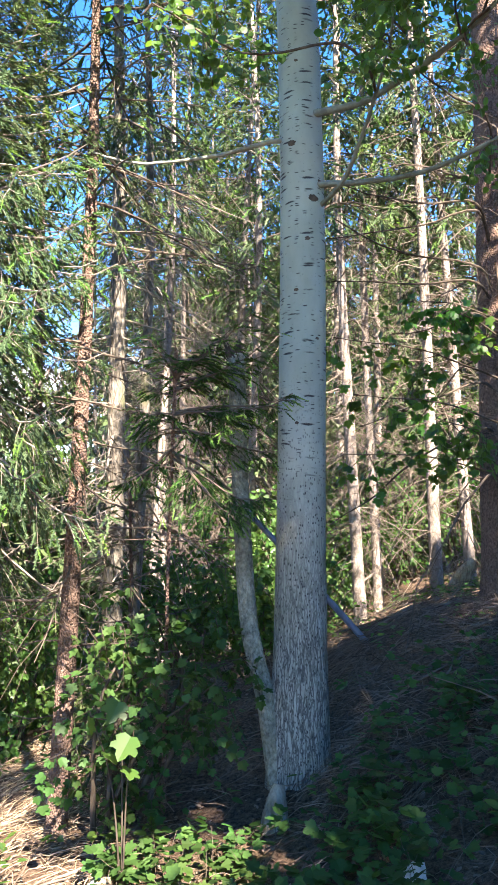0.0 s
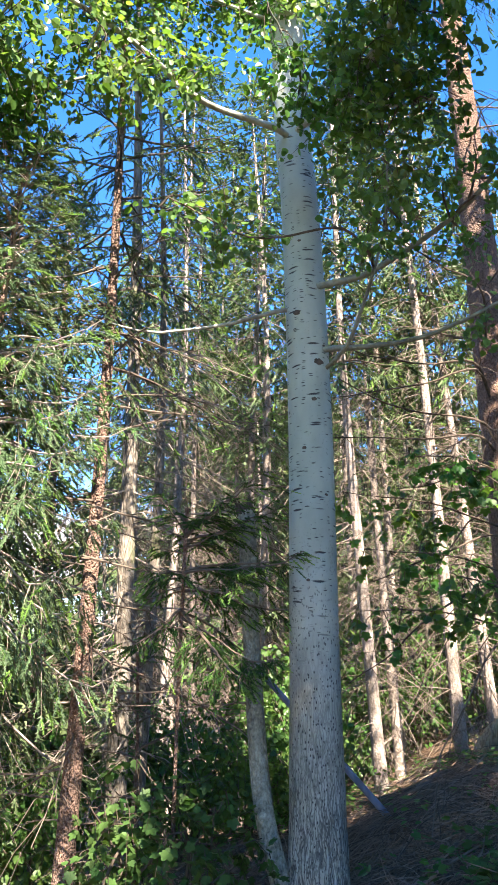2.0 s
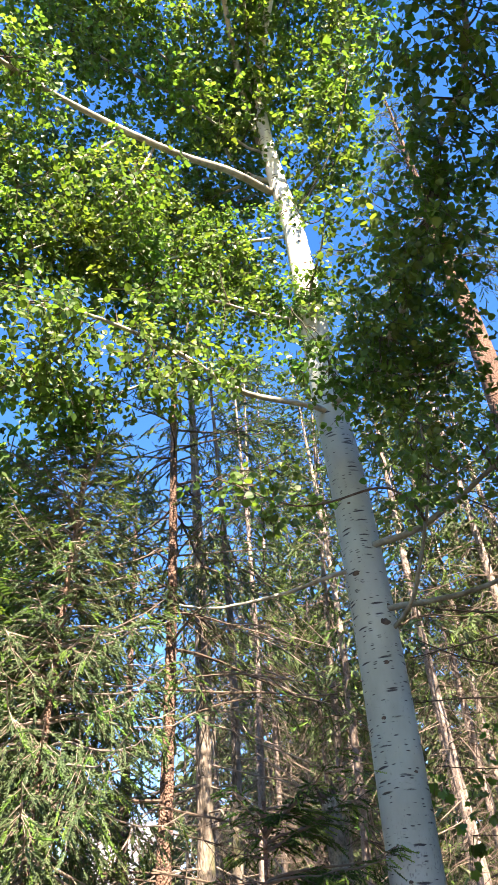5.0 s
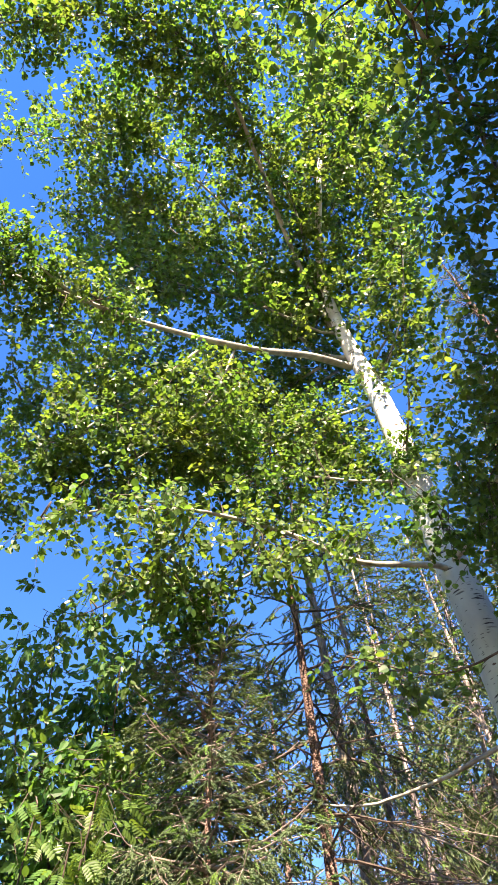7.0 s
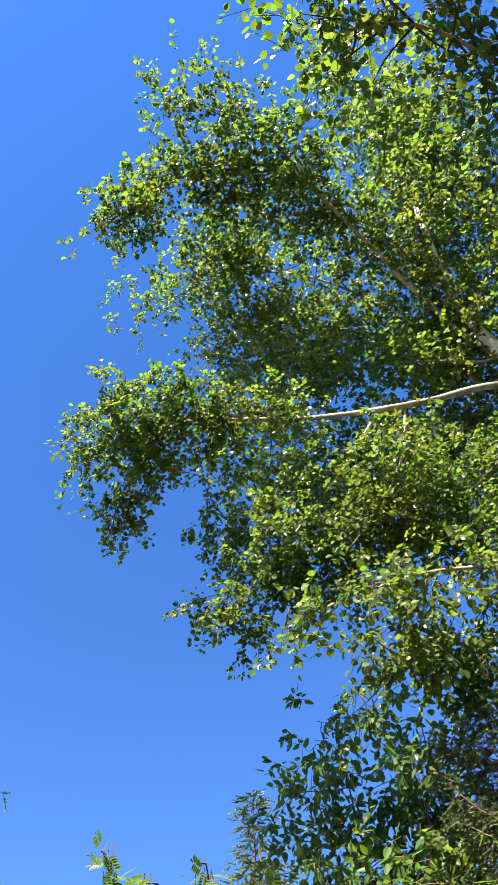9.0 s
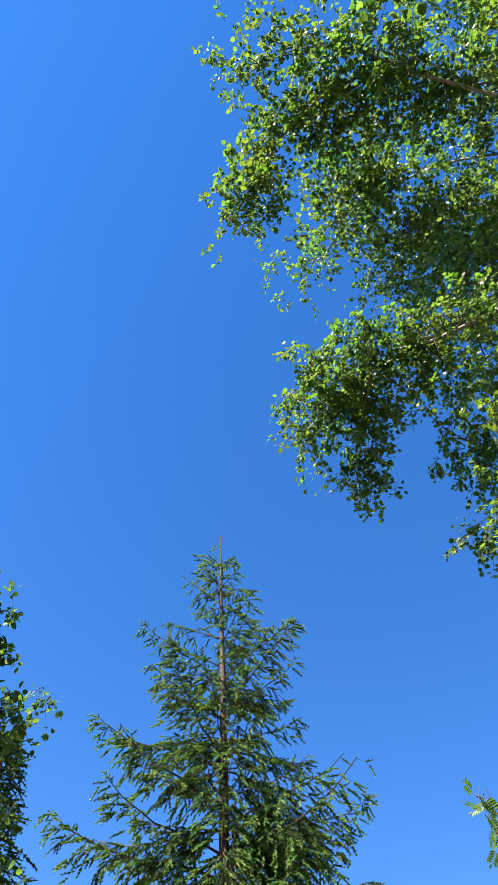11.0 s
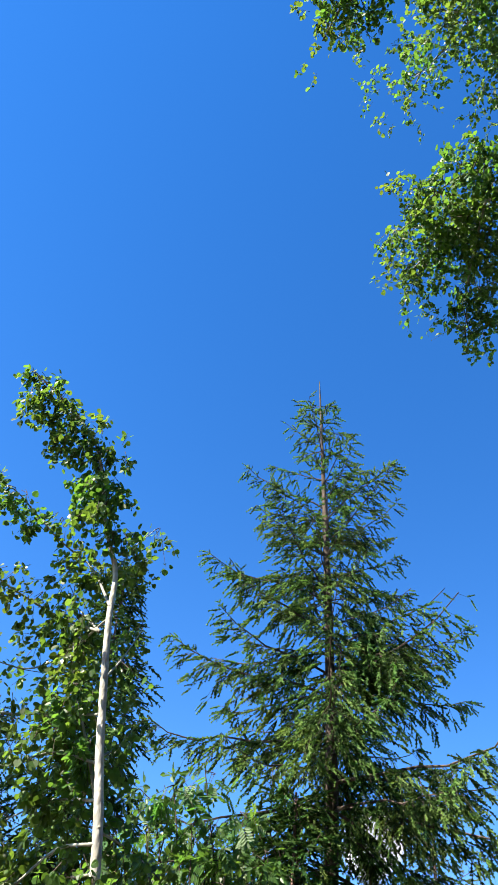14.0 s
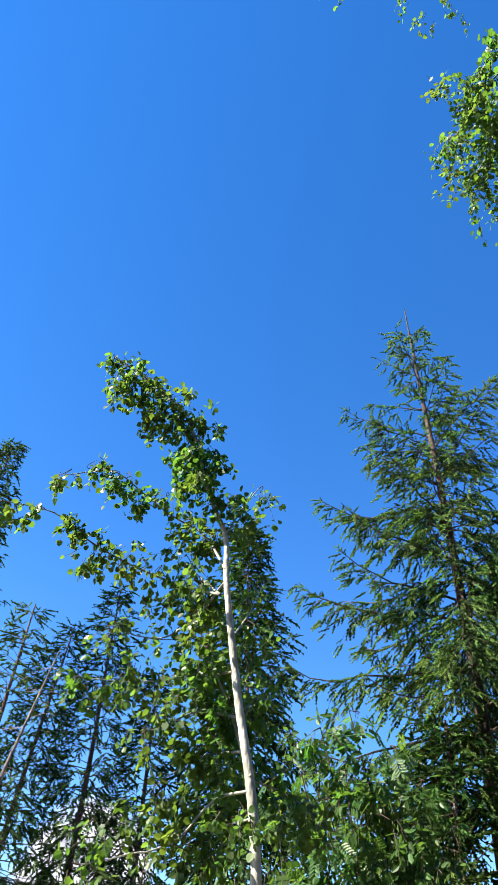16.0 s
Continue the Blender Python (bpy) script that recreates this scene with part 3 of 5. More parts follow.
def spruce(place, top, radius, crown_from, crown_r, seed, label, near=True, gap=0.26, per=5, dead_from=None, dead_count=0, dead_len=1.0,
           bark=M_SPRUCE, dead_material=M_TWIG, needle=M_NEEDLE, fresh=0.25, fill=1.0, shoot=0.11, group="", sides=14, droop=0.35, shape=0.75, twig_gap=0.095, side_bias=None, twig_len=0.34, bend=None, bare_top=0.1, uneven=0.3, hanging=1.0, template=None, dead_sag=(0.1, 0.8), dead_twigs=None, leader=0.012, wood=M_TWIGDARK):
    """A spruce: trunk, whorls of drooping boughs with shoots, and dead branches below the crown."""
    r = np.random.default_rng(seed)
    x, y = place
    z0 = floor_at(x, y) - 0.05
    base = np.array([x, y, z0])
    top = np.array(top, float)
    H = top[2] - z0
    tree = thing("spruce", base, label, "tree", group)
    mid = base * 0.5 + top * 0.5 + np.r_[r.normal(0, 0.012 * H, 2) if bend is None else bend, 0]
    pts = np.array([base, mid, top]) - base
    ring = 40 if near else 16
    part("trunk", trunk_mesh(pts, [radius, radius * 0.62, leader], sides if near else 9, ring, 0.05, 0.25, material=bark, seed=seed), tree)
    axis = curve(pts, 60)

    def on_axis(z):
        t = np.clip(z / H, 0, 1) * 59
        i = np.clip(t.astype(int), 0, 58)
        u = (t - i)[:, None]
        return axis[i] * (1 - u) + axis[i + 1] * u

    fol = Foliage(seed + 100)
    zs = []
    z = crown_from - z0
    while z < H - bare_top:
        zs.append(z)
        z += gap * (0.7 + 0.6 * r.uniform()) * (1.0 if z < H * 0.8 else 1.7 if bare_top > 0.3 else 0.75)
    zs = np.array(zs)
    zb = np.repeat(zs, per) + r.normal(0, gap * 0.16, len(zs) * per)
    zb = np.clip(zb, 0.3, H - 0.06)
    m = len(zb)
    rel = np.clip((H - zb) / (H - (crown_from - z0)), 0, 1)
    length = crown_r * rel ** shape * r.uniform(0.86 - uneven, 0.88 + uneven, m) + 0.10
    az = np.repeat(r.uniform(0, 6.28, len(zs)), per) + np.tile(np.arange(per) * 2 * np.pi / per, len(zs)) + r.normal(0, 0.3, m)
    if side_bias is not None:
        length *= 1 + side_bias[1] * np.cos(az - side_bias[0])
    keep = r.uniform(0, 1, m) < fill
    zb, rel, length, az = zb[keep], rel[keep], length[keep], az[keep]
    m = len(zb)
    k = 8
    s = np.linspace(0, 1, k)[None, :]
    rise = 0.75 - 1.0 * rel
    out = np.stack([np.cos(az), np.sin(az)], -1)
    start = on_axis(zb)
    B = np.zeros((m, k, 3))
    B[..., :2] = start[:, None, :2] + out[:, None, :] * (length[:, None] * s)[..., None] * (1 - 0.12 * rel[:, None, None])
    B[..., 2] = start[:, None, 2] + length[:, None] * (rise[:, None] * s - droop * 1.5 * rel[:, None] * s**2 + droop * 1.25 * rel[:, None] * s**4)
    B += np.cumsum(r.normal(0, 0.012, B.shape), axis=1) * length[:, None, None]
    B -= (B[:, :1] - start[:, None])
    thick = np.clip(0.004 + 0.007 * length, 0.004, 0.022)
    # twigs off each bough
    starts, ways, lens, owner = [], [], [], []
    for b in range(m):
        nt = max(3, int(length[b] / twig_gap))
        t = np.sort(r.uniform(0.12, 1.0, nt))
        i = np.clip((t * (k - 1)).astype(int), 0, k - 2)
        u = (t * (k - 1) - i)[:, None]
        p = B[b, i] * (1 - u) + B[b, i + 1] * u
        tan = unit(B[b, i + 1] - B[b, i])
        side = unit(np.cross(tan, (0, 0, 1.0))) * np.where(np.arange(nt) % 2, 1, -1)[:, None]
        hang = r.uniform(0.1, 1.0, nt)[:, None] * np.array([0, 0, -1.0]) * (0.35 + rel[b])
        starts.append(p)
        ways.append(tan * 0.75 + side * r.uniform(0.5, 1.0, nt)[:, None] + hang * 0.75 * hanging)
        lens.append(np.clip(length[b] * twig_len * (1.15 - t), 0.06, 0.5) * r.uniform(0.5, 1.3, nt))
        owner.append(np.full(nt, b))
    if m:
        starts, ways, lens, owner = np.concatenate(starts), np.concatenate(ways), np.concatenate(lens), np.concatenate(owner)
        n = len(starts)
        T = strands(starts, ways, lens, 4, 0.25 * np.ones(n), 0.10, r)
        cnt = np.maximum(2, (lens / (shoot * (0.36 if near else 0.45))).astype(int))
        idx = np.repeat(np.arange(n), cnt)
        t = r.uniform(0, 1, len(idx))
        last = np.r_[np.cumsum(cnt)[:-1], len(idx)] - 1
        t[last] = 0.93
        i = np.clip((t * 3).astype(int), 0, 2)
        u = (t * 3 - i)[:, None]
        p = T[idx, i] * (1 - u) + T[idx, i + 1] * u
        tan = unit(T[idx, i + 1] - T[idx, i])
        sd = unit(np.cross(tan, (0, 0, 1.0))) * r.choice([-1, 1], len(idx))[:, None]
        y = tan + sd * (0.75 * (t < 0.9))[:, None] * r.uniform(0.3, 1.2, len(idx))[:, None] + r.normal(0, 0.18, (len(idx), 3)) + np.array([0, 0, -0.12])
        hint = unit(np.array([0, 0, 1.0]) + r.normal(0, 0.3, (len(idx), 3)))
        young = (r.uniform(0, 1, len(idx)) < np.where(t > 0.8, fresh * 2.2, fresh * 0.35)).astype(int)
        basis, size = frames(y, hint), shoot * r.uniform(0.7, 1.3, len(idx))
        tem = template or (SHOOT_NEAR if near else SHOOT_FAR)
        if near:
            for b in range(m):
                own, mine = owner == b, owner[idx] == b
                vq, fq = joined([tubes(B[b:b + 1], thick[b] * np.linspace(1, 0.25, k)[None], 5), tubes(T[own][:, [0, 2, 3]], np.linspace(0.0024, 0.0011, 3)[None] * np.ones((own.sum(), 1)), 3)])
                ft = np.concatenate([fq[:, [0, 1, 2]], fq[:, [0, 2, 3]]])
                vl, fl = scatter(*tem, p[mine], basis[mine], size[mine])
                me = as_mesh("bough", np.concatenate([vq, vl]), np.concatenate([ft, fl + len(vq)]), [wood, needle, M_NEEDLE_N],
                             np.concatenate([np.zeros(len(ft), int), 1 + np.repeat(young[mine], len(tem[1]))]))
                part("bough", me, tree)
        else:
            fol.twig(B[:, ::2], thick[:, None] * np.linspace(1, 0.25, k)[None, ::2], 3)
            fol.add(tem, p, basis, size, young)
    fol.parts(tree, wood, [needle, M_NEEDLE_N])
    if dead_count:
        lo, hi = dead_from - z0, max(crown_from - z0 + 0.8, dead_from - z0 + 0.5)
        zd = r.uniform(lo, hi, dead_count)
        az = r.uniform(0, 6.28, dead_count)
        d = np.stack([np.cos(az), np.sin(az), r.normal(-0.05, 0.22, dead_count)], -1)
        ln = dead_len * r.uniform(0.35, 1.1, dead_count)
        D = strands(on_axis(zd), d, ln, 6, r.uniform(*dead_sag, dead_count), 0.14, r)
        dead = Foliage(seed + 300)
        wide = (0.0035 + (0.005 if near else 0.0035) * ln)[:, None] * np.linspace(1, 0.3, 6)[None]
        ns = dead_twigs or (7 if near else 4)
        idx = np.repeat(np.arange(dead_count), ns)
        j = r.integers(1, 5, len(idx))
        sd = unit(r.normal(0, 1, (len(idx), 3)) + d[idx] * 0.9 + np.array([0, 0, -0.35]))
        S = strands(D[idx, j], sd, ln[idx] * r.uniform(0.15, 0.45, len(idx)), 3, np.full(len(idx), 0.3), 0.15, r)
        fine = np.linspace(0.0026, 0.0014, 3)[None] * np.ones((len(idx), 1))
        if near:
            for b in range(dead_count):
                own = idx == b
                v, f = joined([tubes(D[b:b + 1], wide[b:b + 1], 5), tubes(S[own], fine[own], 3)])
                part("dead_branch", as_mesh("dead_branch", v, f, [dead_material]), tree)
        else:
            dead.twig(D[:, [0, 2, 3, 5]], wide[:, [0, 2, 3, 5]], 3)
            dead.twig(S[:, ::2], fine[:, ::2], 3)
            dead.parts(tree, dead_material, [], twig_name="dead_twig_tangle")
    return tree


# ---- the tall aspen ----
ASPEN_AXIS = [(0.30, 4.50, -0.08), (0.31, 4.49, 0.75), (0.32, 4.49, 1.59), (0.34, 4.48, 3.23), (0.32, 4.49, 4.67), (0.28, 4.46, 5.34), (0.24, 4.36, 6.60),
              (0.20, 4.30, 7.55), (0.10, 4.20, 8.34), (0.05, 4.04, 9.13), (0.12, 3.80, 9.95), (0.45, 3.20, 10.8), (0.86, 3.27, 13.47), (1.05, 2.39, 14.32)]
ASPEN_RADII = [0.185, 0.162, 0.150, 0.141, 0.135, 0.131, 0.115, 0.100, 0.085, 0.062, 0.048, 0.034, 0.022, 0.008]


def rooted(points):
    """Starts a limb in the heart of the trunk where it springs from it."""
    p = np.asarray(points, float)
    ax = curve(ASPEN_AXIS, 200)
    d = np.linalg.norm(ax - p[0], axis=1)
    return np.vstack([ax[d.argmin()] - (0, 0, 0.04), p]) if 0.03 < d.min() < 0.32 else p


def make_aspen():
    tree = thing("aspen", (0, 0, 0), "tall grey-green aspen with smooth dashed bark and sunlit crown", "tree")
    stem = part("trunk", trunk_mesh(ASPEN_AXIS, ASPEN_RADII, 72, 260, 0.012, 0.22, 0.018, M_ASPEN, 5), tree, "smooth grey-green bark, furrowed near the ground")
    for z, side, size in [(3.24, 0.02, 0.028), (3.86, -0.07, 0.04), (3.50, 0.06, 0.05), (2.92, -0.05, 0.022), (2.62, 0.08, 0.02), (3.62, 0.10, 0.03), (4.4, -0.03, 0.02), (2.1, -0.04, 0.018), (7.2, 0.02, 0.03), (7.65, -0.03, 0.03), (6.9, 0.03, 0.028)]:
        ax = curve(ASPEN_AXIS, 400)
        c = ax[np.abs(ax[:, 2] - z).argmin()]
        rad = float(np.interp(z, [q[2] for q in ASPEN_AXIS], ASPEN_RADII))
        bm = bmesh.new()
        bmesh.ops.create_icosphere(bm, subdivisions=3, radius=1.0)
        for vert in bm.verts:
            d = 1 + 0.5 * noise.noise(vert.co * 2.2 + Vector((z * 7, 0, 0)))
            vert.co = Vector((vert.co.x * size * 0.62 * d, vert.co.y * 0.008, vert.co.z * size * 0.45 * d))
        scar = bpy.data.meshes.new("branch_scar")
        bm.to_mesh(scar)
        bm.free()
        scar.materials.append(M_DARKWOOD)
        ob = part("branch_scar", scar, stem)
        ob.matrix_local = pose(c[0] + side, c[1] - math.sqrt(max(0.0, rad**2 - side**2)) + 0.002, z, 0, 0, math.degrees(math.asin(max(-1, min(1, side / rad)))))
    fol = Foliage(11)
    A = dict(leaf=ASPEN_LEAF_SMALL, size=0.056, leaves_each=9, compact=0.75)
    L = dict(leaf=ASPEN_LEAF_SMALL, size=0.043, leaves_each=12)
    N = dict(leaf=ASPEN_LEAF, size=0.045, leaves_each=9)
    limb_with_leaves(fol, tree, rooted([(0.04, 4.20, 8.58), (-0.10, 3.92, 9.20), (-0.17, 3.28, 9.94), (-0.18, 2.66, 10.35), (-0.31, 1.50, 10.82), (-1.07, 0.76, 10.88), (-2.33, 0.29, 10.47)]), 0.036, 0.008, 0.50, 44, 12, start=0.5, **A)
    limb_with_leaves(fol, tree, rooted([(-0.20, 1.95, 10.64), (-0.18, 1.19, 10.97), (-0.34, 0.60, 11.13), (-0.76, 0.07, 11.12)]), 0.016, 0.006, 0.46, 22, 11, start=0.2, **A)
    limb_with_leaves(fol, tree, rooted([(0.02, 4.25, 8.24), (-0.34, 4.41, 9.02), (-0.51, 4.24, 10.15), (-0.74, 3.57, 11.32), (-1.44, 2.52, 11.85), (-2.50, 1.84, 11.79), (-2.96, 1.50, 11.72)]), 0.033, 0.007, 0.60, 62, 13, **A)
    limb_with_leaves(fol, tree, rooted([(-0.91, 3.28, 11.43), (-1.98, 2.99, 11.24), (-2.72, 2.47, 11.08)]), 0.016, 0.006, 0.52, 30, 14, start=0.2, **A)
    limb_with_leaves(fol, tree, rooted([(0.04, 4.23, 8.05), (-0.29, 3.75, 7.75), (-0.71, 3.20, 7.29), (-1.30, 2.86, 7.46), (-1.74, 2.52, 7.55), (-2.50, 1.79, 7.63), (-3.19, 1.37, 7.51)]), 0.041, 0.009, 0.38, 42, 12, start=0.60, **L)
    limb_with_leaves(fol, tree, rooted([(-1.06, 3.03, 7.37), (-1.84, 3.01, 6.87), (-2.40, 2.79, 6.67), (-2.55, 2.34, 6.82)]), 0.020, 0.006, 0.36, 22, 13, **L)
    limb_with_leaves(fol, tree, rooted([(-2.02, 2.20, 7.59), (-2.33, 1.51, 7.59), (-2.84, 1.17, 7.44)]), 0.011, 0.005, 0.30, 15, 12, **L)
    limb_with_leaves(fol, tree, rooted([(-2.47, 1.77, 7.55), (-2.99, 1.78, 7.21), (-3.35, 1.85, 6.87)]), 0.011, 0.005, 0.26, 10, 11, **L)
    limb_with_leaves(fol, tree, rooted([(-1.84, 3.01, 6.87), (-2.35, 2.82, 6.25), (-2.83, 2.58, 5.89)]), 0.011, 0.005, 0.36, 19, 13, **L)
    limb_with_leaves(fol, tree, rooted([(0.17, 4.28, 5.25), (-0.33, 3.92, 5.17), (-0.66, 3.55, 5.22), (-0.86, 3.26, 5.17), (-1.17, 2.91, 5.11), (-1.56, 2.64, 5.03), (-2.0, 2.46, 4.95)]), 0.026, 0.006, 0.30, 21, 9, start=0.34, **N)
    limb_with_leaves(fol, tree, rooted([(-1.17, 2.91, 5.11), (-1.45, 3.02, 4.82), (-1.85, 2.95, 4.60)]), 0.009, 0.004, 0.28, 11, 8, start=0.2, **N)
    limb_with_leaves(fol, tree, rooted([(-0.86, 3.26, 5.17), (-1.10, 3.42, 4.88), (-1.45, 3.42, 4.68)]), 0.009, 0.004, 0.28, 10, 8, start=0.2, **N)
    limb_with_leaves(fol, tree, rooted([(-0.66, 3.60, 5.22), (-1.16, 3.59, 5.04), (-1.36, 3.48, 4.93), (-1.77, 3.13, 4.92)]), 0.012, 0.005, 0.26, 7, 9, start=0.5, **N)
    limb_with_leaves(fol, tree, rooted([(0.18, 4.45, 3.92), (-0.22, 4.55, 3.87), (-0.73, 4.53, 3.82), (-1.01, 4.47, 3.86)]), 0.018, 0.006, 0.25, 0, 5, **N)
    limb_with_leaves(fol, tree, rooted([(0.32, 4.32, 5.30), (0.59, 3.89, 5.20), (0.88, 3.11, 5.21), (1.03, 2.44, 5.43), (1.19, 1.89, 5.58), (0.89, 0.89, 5.57), (0.65, 0.54, 5.47), (0.43, 0.41, 5.42)]), 0.034, 0.006, 0.44, 74, 12, start=0.18, **N)
    limb_with_leaves(fol, tree, rooted([(0.59, 3.89, 5.20), (0.78, 3.78, 4.99), (1.08, 3.55, 4.87)]), 0.02, 0.006, 0.42, 14, 10, start=0.1, **N)
    limb_with_leaves(fol, tree, rooted([(0.38, 4.40, 4.06), (0.69, 4.29, 4.08), (0.87, 4.12, 4.10), (1.11, 3.90, 4.17), (1.32, 3.65, 4.25), (1.6, 3.4, 4.5)]), 0.026, 0.008, 0.35, 8, 8, start=0.6, material=M_LIMB_SHADE, **N)
    limb_with_leaves(fol, tree, rooted([(0.40, 4.40, 3.60), (0.76, 4.30, 3.59), (1.06, 4.13, 3.58), (1.38, 3.88, 3.64), (1.7, 3.7, 3.8)]), 0.022, 0.007, 0.3, 3, 6, start=0.7, material=M_LIMB_SHADE, **N)
    limb_with_leaves(fol, tree, rooted([(0.44, 4.42, 3.47), (0.56, 4.18, 3.53), (0.65, 3.92, 3.71), (0.71, 3.82, 3.88), (0.75, 3.66, 4.10), (0.75, 3.48, 4.35)]), 0.016, 0.006, 0.3, 5, 7, start=0.8, material=M_LIMB_SHADE, **N)
    limb_with_leaves(fol, tree, rooted([(0.12, 3.82, 9.99), (0.45, 3.20, 10.80), (0.93, 3.27, 13.43), (1.19, 2.39, 14.32), (1.03, 1.60, 14.51)]), 0.022, 0.006, 0.86, 87, 15, start=0.15, **A)
    limb_with_leaves(fol, tree, rooted([(0.18, 4.28, 7.60), (0.45, 4.15, 7.9), (0.75, 3.9, 8.3), (0.95, 3.6, 8.8)]), 0.016, 0.005, 0.40, 15, 10, start=0.2, **A)
    limb_with_leaves(fol, tree, rooted([(0.24, 4.36, 6.5), (0.3, 4.1, 6.5), (0.42, 3.8, 6.6), (0.5, 3.5, 6.7)]), 0.014, 0.005, 0.30, 13, 6, start=0.2, **L)
    limb_with_leaves(fol, tree, rooted([(0.05, 4.04, 9.13), (-0.10, 4.18, 9.39), (-0.37, 4.28, 9.60), (-0.55, 4.28, 10.16)]), 0.019, 0.005, 0.51, 31, 14, start=0.1, **A)
    limb_with_leaves(fol, tree, rooted([(-0.84, 3.13, 7.33), (-1.10, 3.19, 6.79), (-1.44, 3.14, 6.36), (-1.78, 3.06, 6.02)]), 0.013, 0.005, 0.42, 22, 13, start=0.2, **L)
    limb_with_leaves(fol, tree, rooted([(0.2, 4.3, 7.4), (-0.3, 4.2, 7.3), (-0.8, 4.0, 7.2), (-1.3, 3.7, 7.0)]), 0.018, 0.005, 0.5, 28, 12, start=0.3, **L)
    limb_with_leaves(fol, tree, rooted([(0.24, 4.4, 6.3), (-0.2, 4.2, 6.3), (-0.7, 3.9, 6.3), (-1.3, 3.5, 6.1)]), 0.016, 0.005, 0.45, 22, 10, start=0.4, **L)
    limb_with_leaves(fol, tree, rooted([(0.70, 3.83, 3.88), (0.62, 3.60, 3.86), (0.45, 3.47, 3.92), (0.14, 3.51, 3.90), (-0.13, 3.50, 3.92), (-0.5, 3.4, 4.1)]), 0.009, 0.004, 0.25, 6, 5, start=0.75, material=M_DARKWOOD, **N)
    limb_with_leaves(fol, tree, rooted([(0.32, 3.86, 5.04), (0.27, 3.51, 5.05), (0.1, 3.23, 5.19)]), 0.010, 0.004, 0.2, 5, 8, start=0.3, material=M_LIMB_SHADE, **N)
    for points, r0, spread, count, twigs in [
        ([(-0.05, 4.12, 9.45), (0.01, 3.09, 10.44), (-0.41, 2.22, 11.0), (-1.31, 1.51, 11.16)], 0.018, 0.46, 40, 11),
        ([(-0.48, 4.03, 9.71), (-1.18, 3.38, 10.15), (-1.73, 2.58, 10.64), (-1.97, 1.61, 11.02)], 0.016, 0.42, 34, 11),
        ([(-0.12, 4.1, 8.67), (-0.7, 3.5, 8.72), (-1.43, 2.97, 8.85), (-2.04, 2.38, 9.14)], 0.016, 0.36, 34, 11),
        ([(0.26, 3.83, 10.58), (0.95, 3.6, 11.92), (1.39, 2.9, 12.71), (1.46, 2.26, 13.26)], 0.018, 0.5, 38, 11),
        ([(0.36, 4.2, 10.19), (1.13, 4.15, 11.25), (1.75, 3.74, 12.19), (2.08, 3.1, 12.76)], 0.016, 0.5, 36, 11),
        ([(-0.27, 4.39, 8.48), (-1.08, 4.56, 8.53), (-1.8, 4.32, 8.54), (-2.58, 3.97, 8.26)], 0.014, 0.34, 30, 11),
        ([(-0.48, 4.0, 7.04), (-1.1, 3.77, 6.62), (-1.68, 3.5, 6.4), (-2.4, 3.11, 6.1)], 0.014, 0.34, 30, 11),
        ([(-0.19, 2.78, 10.75), (0.0, 1.44, 11.26), (-0.11, 0.78, 11.43)], 0.014, 0.34, 14, 10),
        ([(-0.31, 1.5, 10.84), (-0.93, 1.15, 10.95), (-1.26, 0.52, 10.96), (-2.04, 0.21, 10.73)], 0.012, 0.28, 15, 10),
        ([(-1.37, 2.41, 11.38), (-1.68, 1.65, 11.49), (-1.68, 1.23, 11.55)], 0.01, 0.28, 16, 11),
        ([(0.32, 4.51, 8.45), (0.8, 4.2, 8.85), (1.03, 3.8, 9.71), (0.92, 3.5, 10.29)], 0.014, 0.36, 26, 11),
        ([(0.05, 4.06, 9.98), (0.36, 3.61, 11.15), (1.08, 3.2, 12.3), (1.29, 2.6, 13.05)], 0.014, 0.42, 30, 11),
        ([(0.16, 4.67, 8.83), (-0.85, 4.81, 8.68), (-1.71, 4.41, 8.29), (-2.54, 3.87, 7.86)], 0.014, 0.34, 28, 11),
        ([(-0.05, 4.66, 8.63), (-0.63, 4.86, 9.42), (-1.33, 4.75, 9.87), (-2.18, 4.29, 10.16)], 0.014, 0.42, 30, 11),
        ([(-0.01, 4.72, 7.6), (-0.54, 5.01, 8.36), (-1.18, 4.95, 8.81), (-1.94, 4.67, 9.07)], 0.012, 0.36, 24, 11),
        ([(0.18, 4.51, 6.46), (-0.17, 4.48, 6.76), (-0.58, 4.35, 7.08)], 0.01, 0.3, 15, 11),
        ([(-1.2, 3.96, 8.01), (-1.87, 3.59, 8.3), (-2.49, 3.29, 8.47), (-2.84, 3.09, 8.55)], 0.012, 0.36, 26, 11),
        ([(-1.22, 3.46, 9.42), (-1.95, 3.22, 9.81), (-2.76, 3.18, 9.81), (-3.07, 2.92, 9.9)], 0.012, 0.36, 24, 11),
    ]:
        limb_with_leaves(fol, tree, rooted(points), r0, 0.005, spread, count, twigs, start=0.12, **(A if points[-1][2] > 8.5 else L))
    fol.parts(tree, M_DARKWOOD, [M_LEAF])
    return tree


aspen = make_aspen()


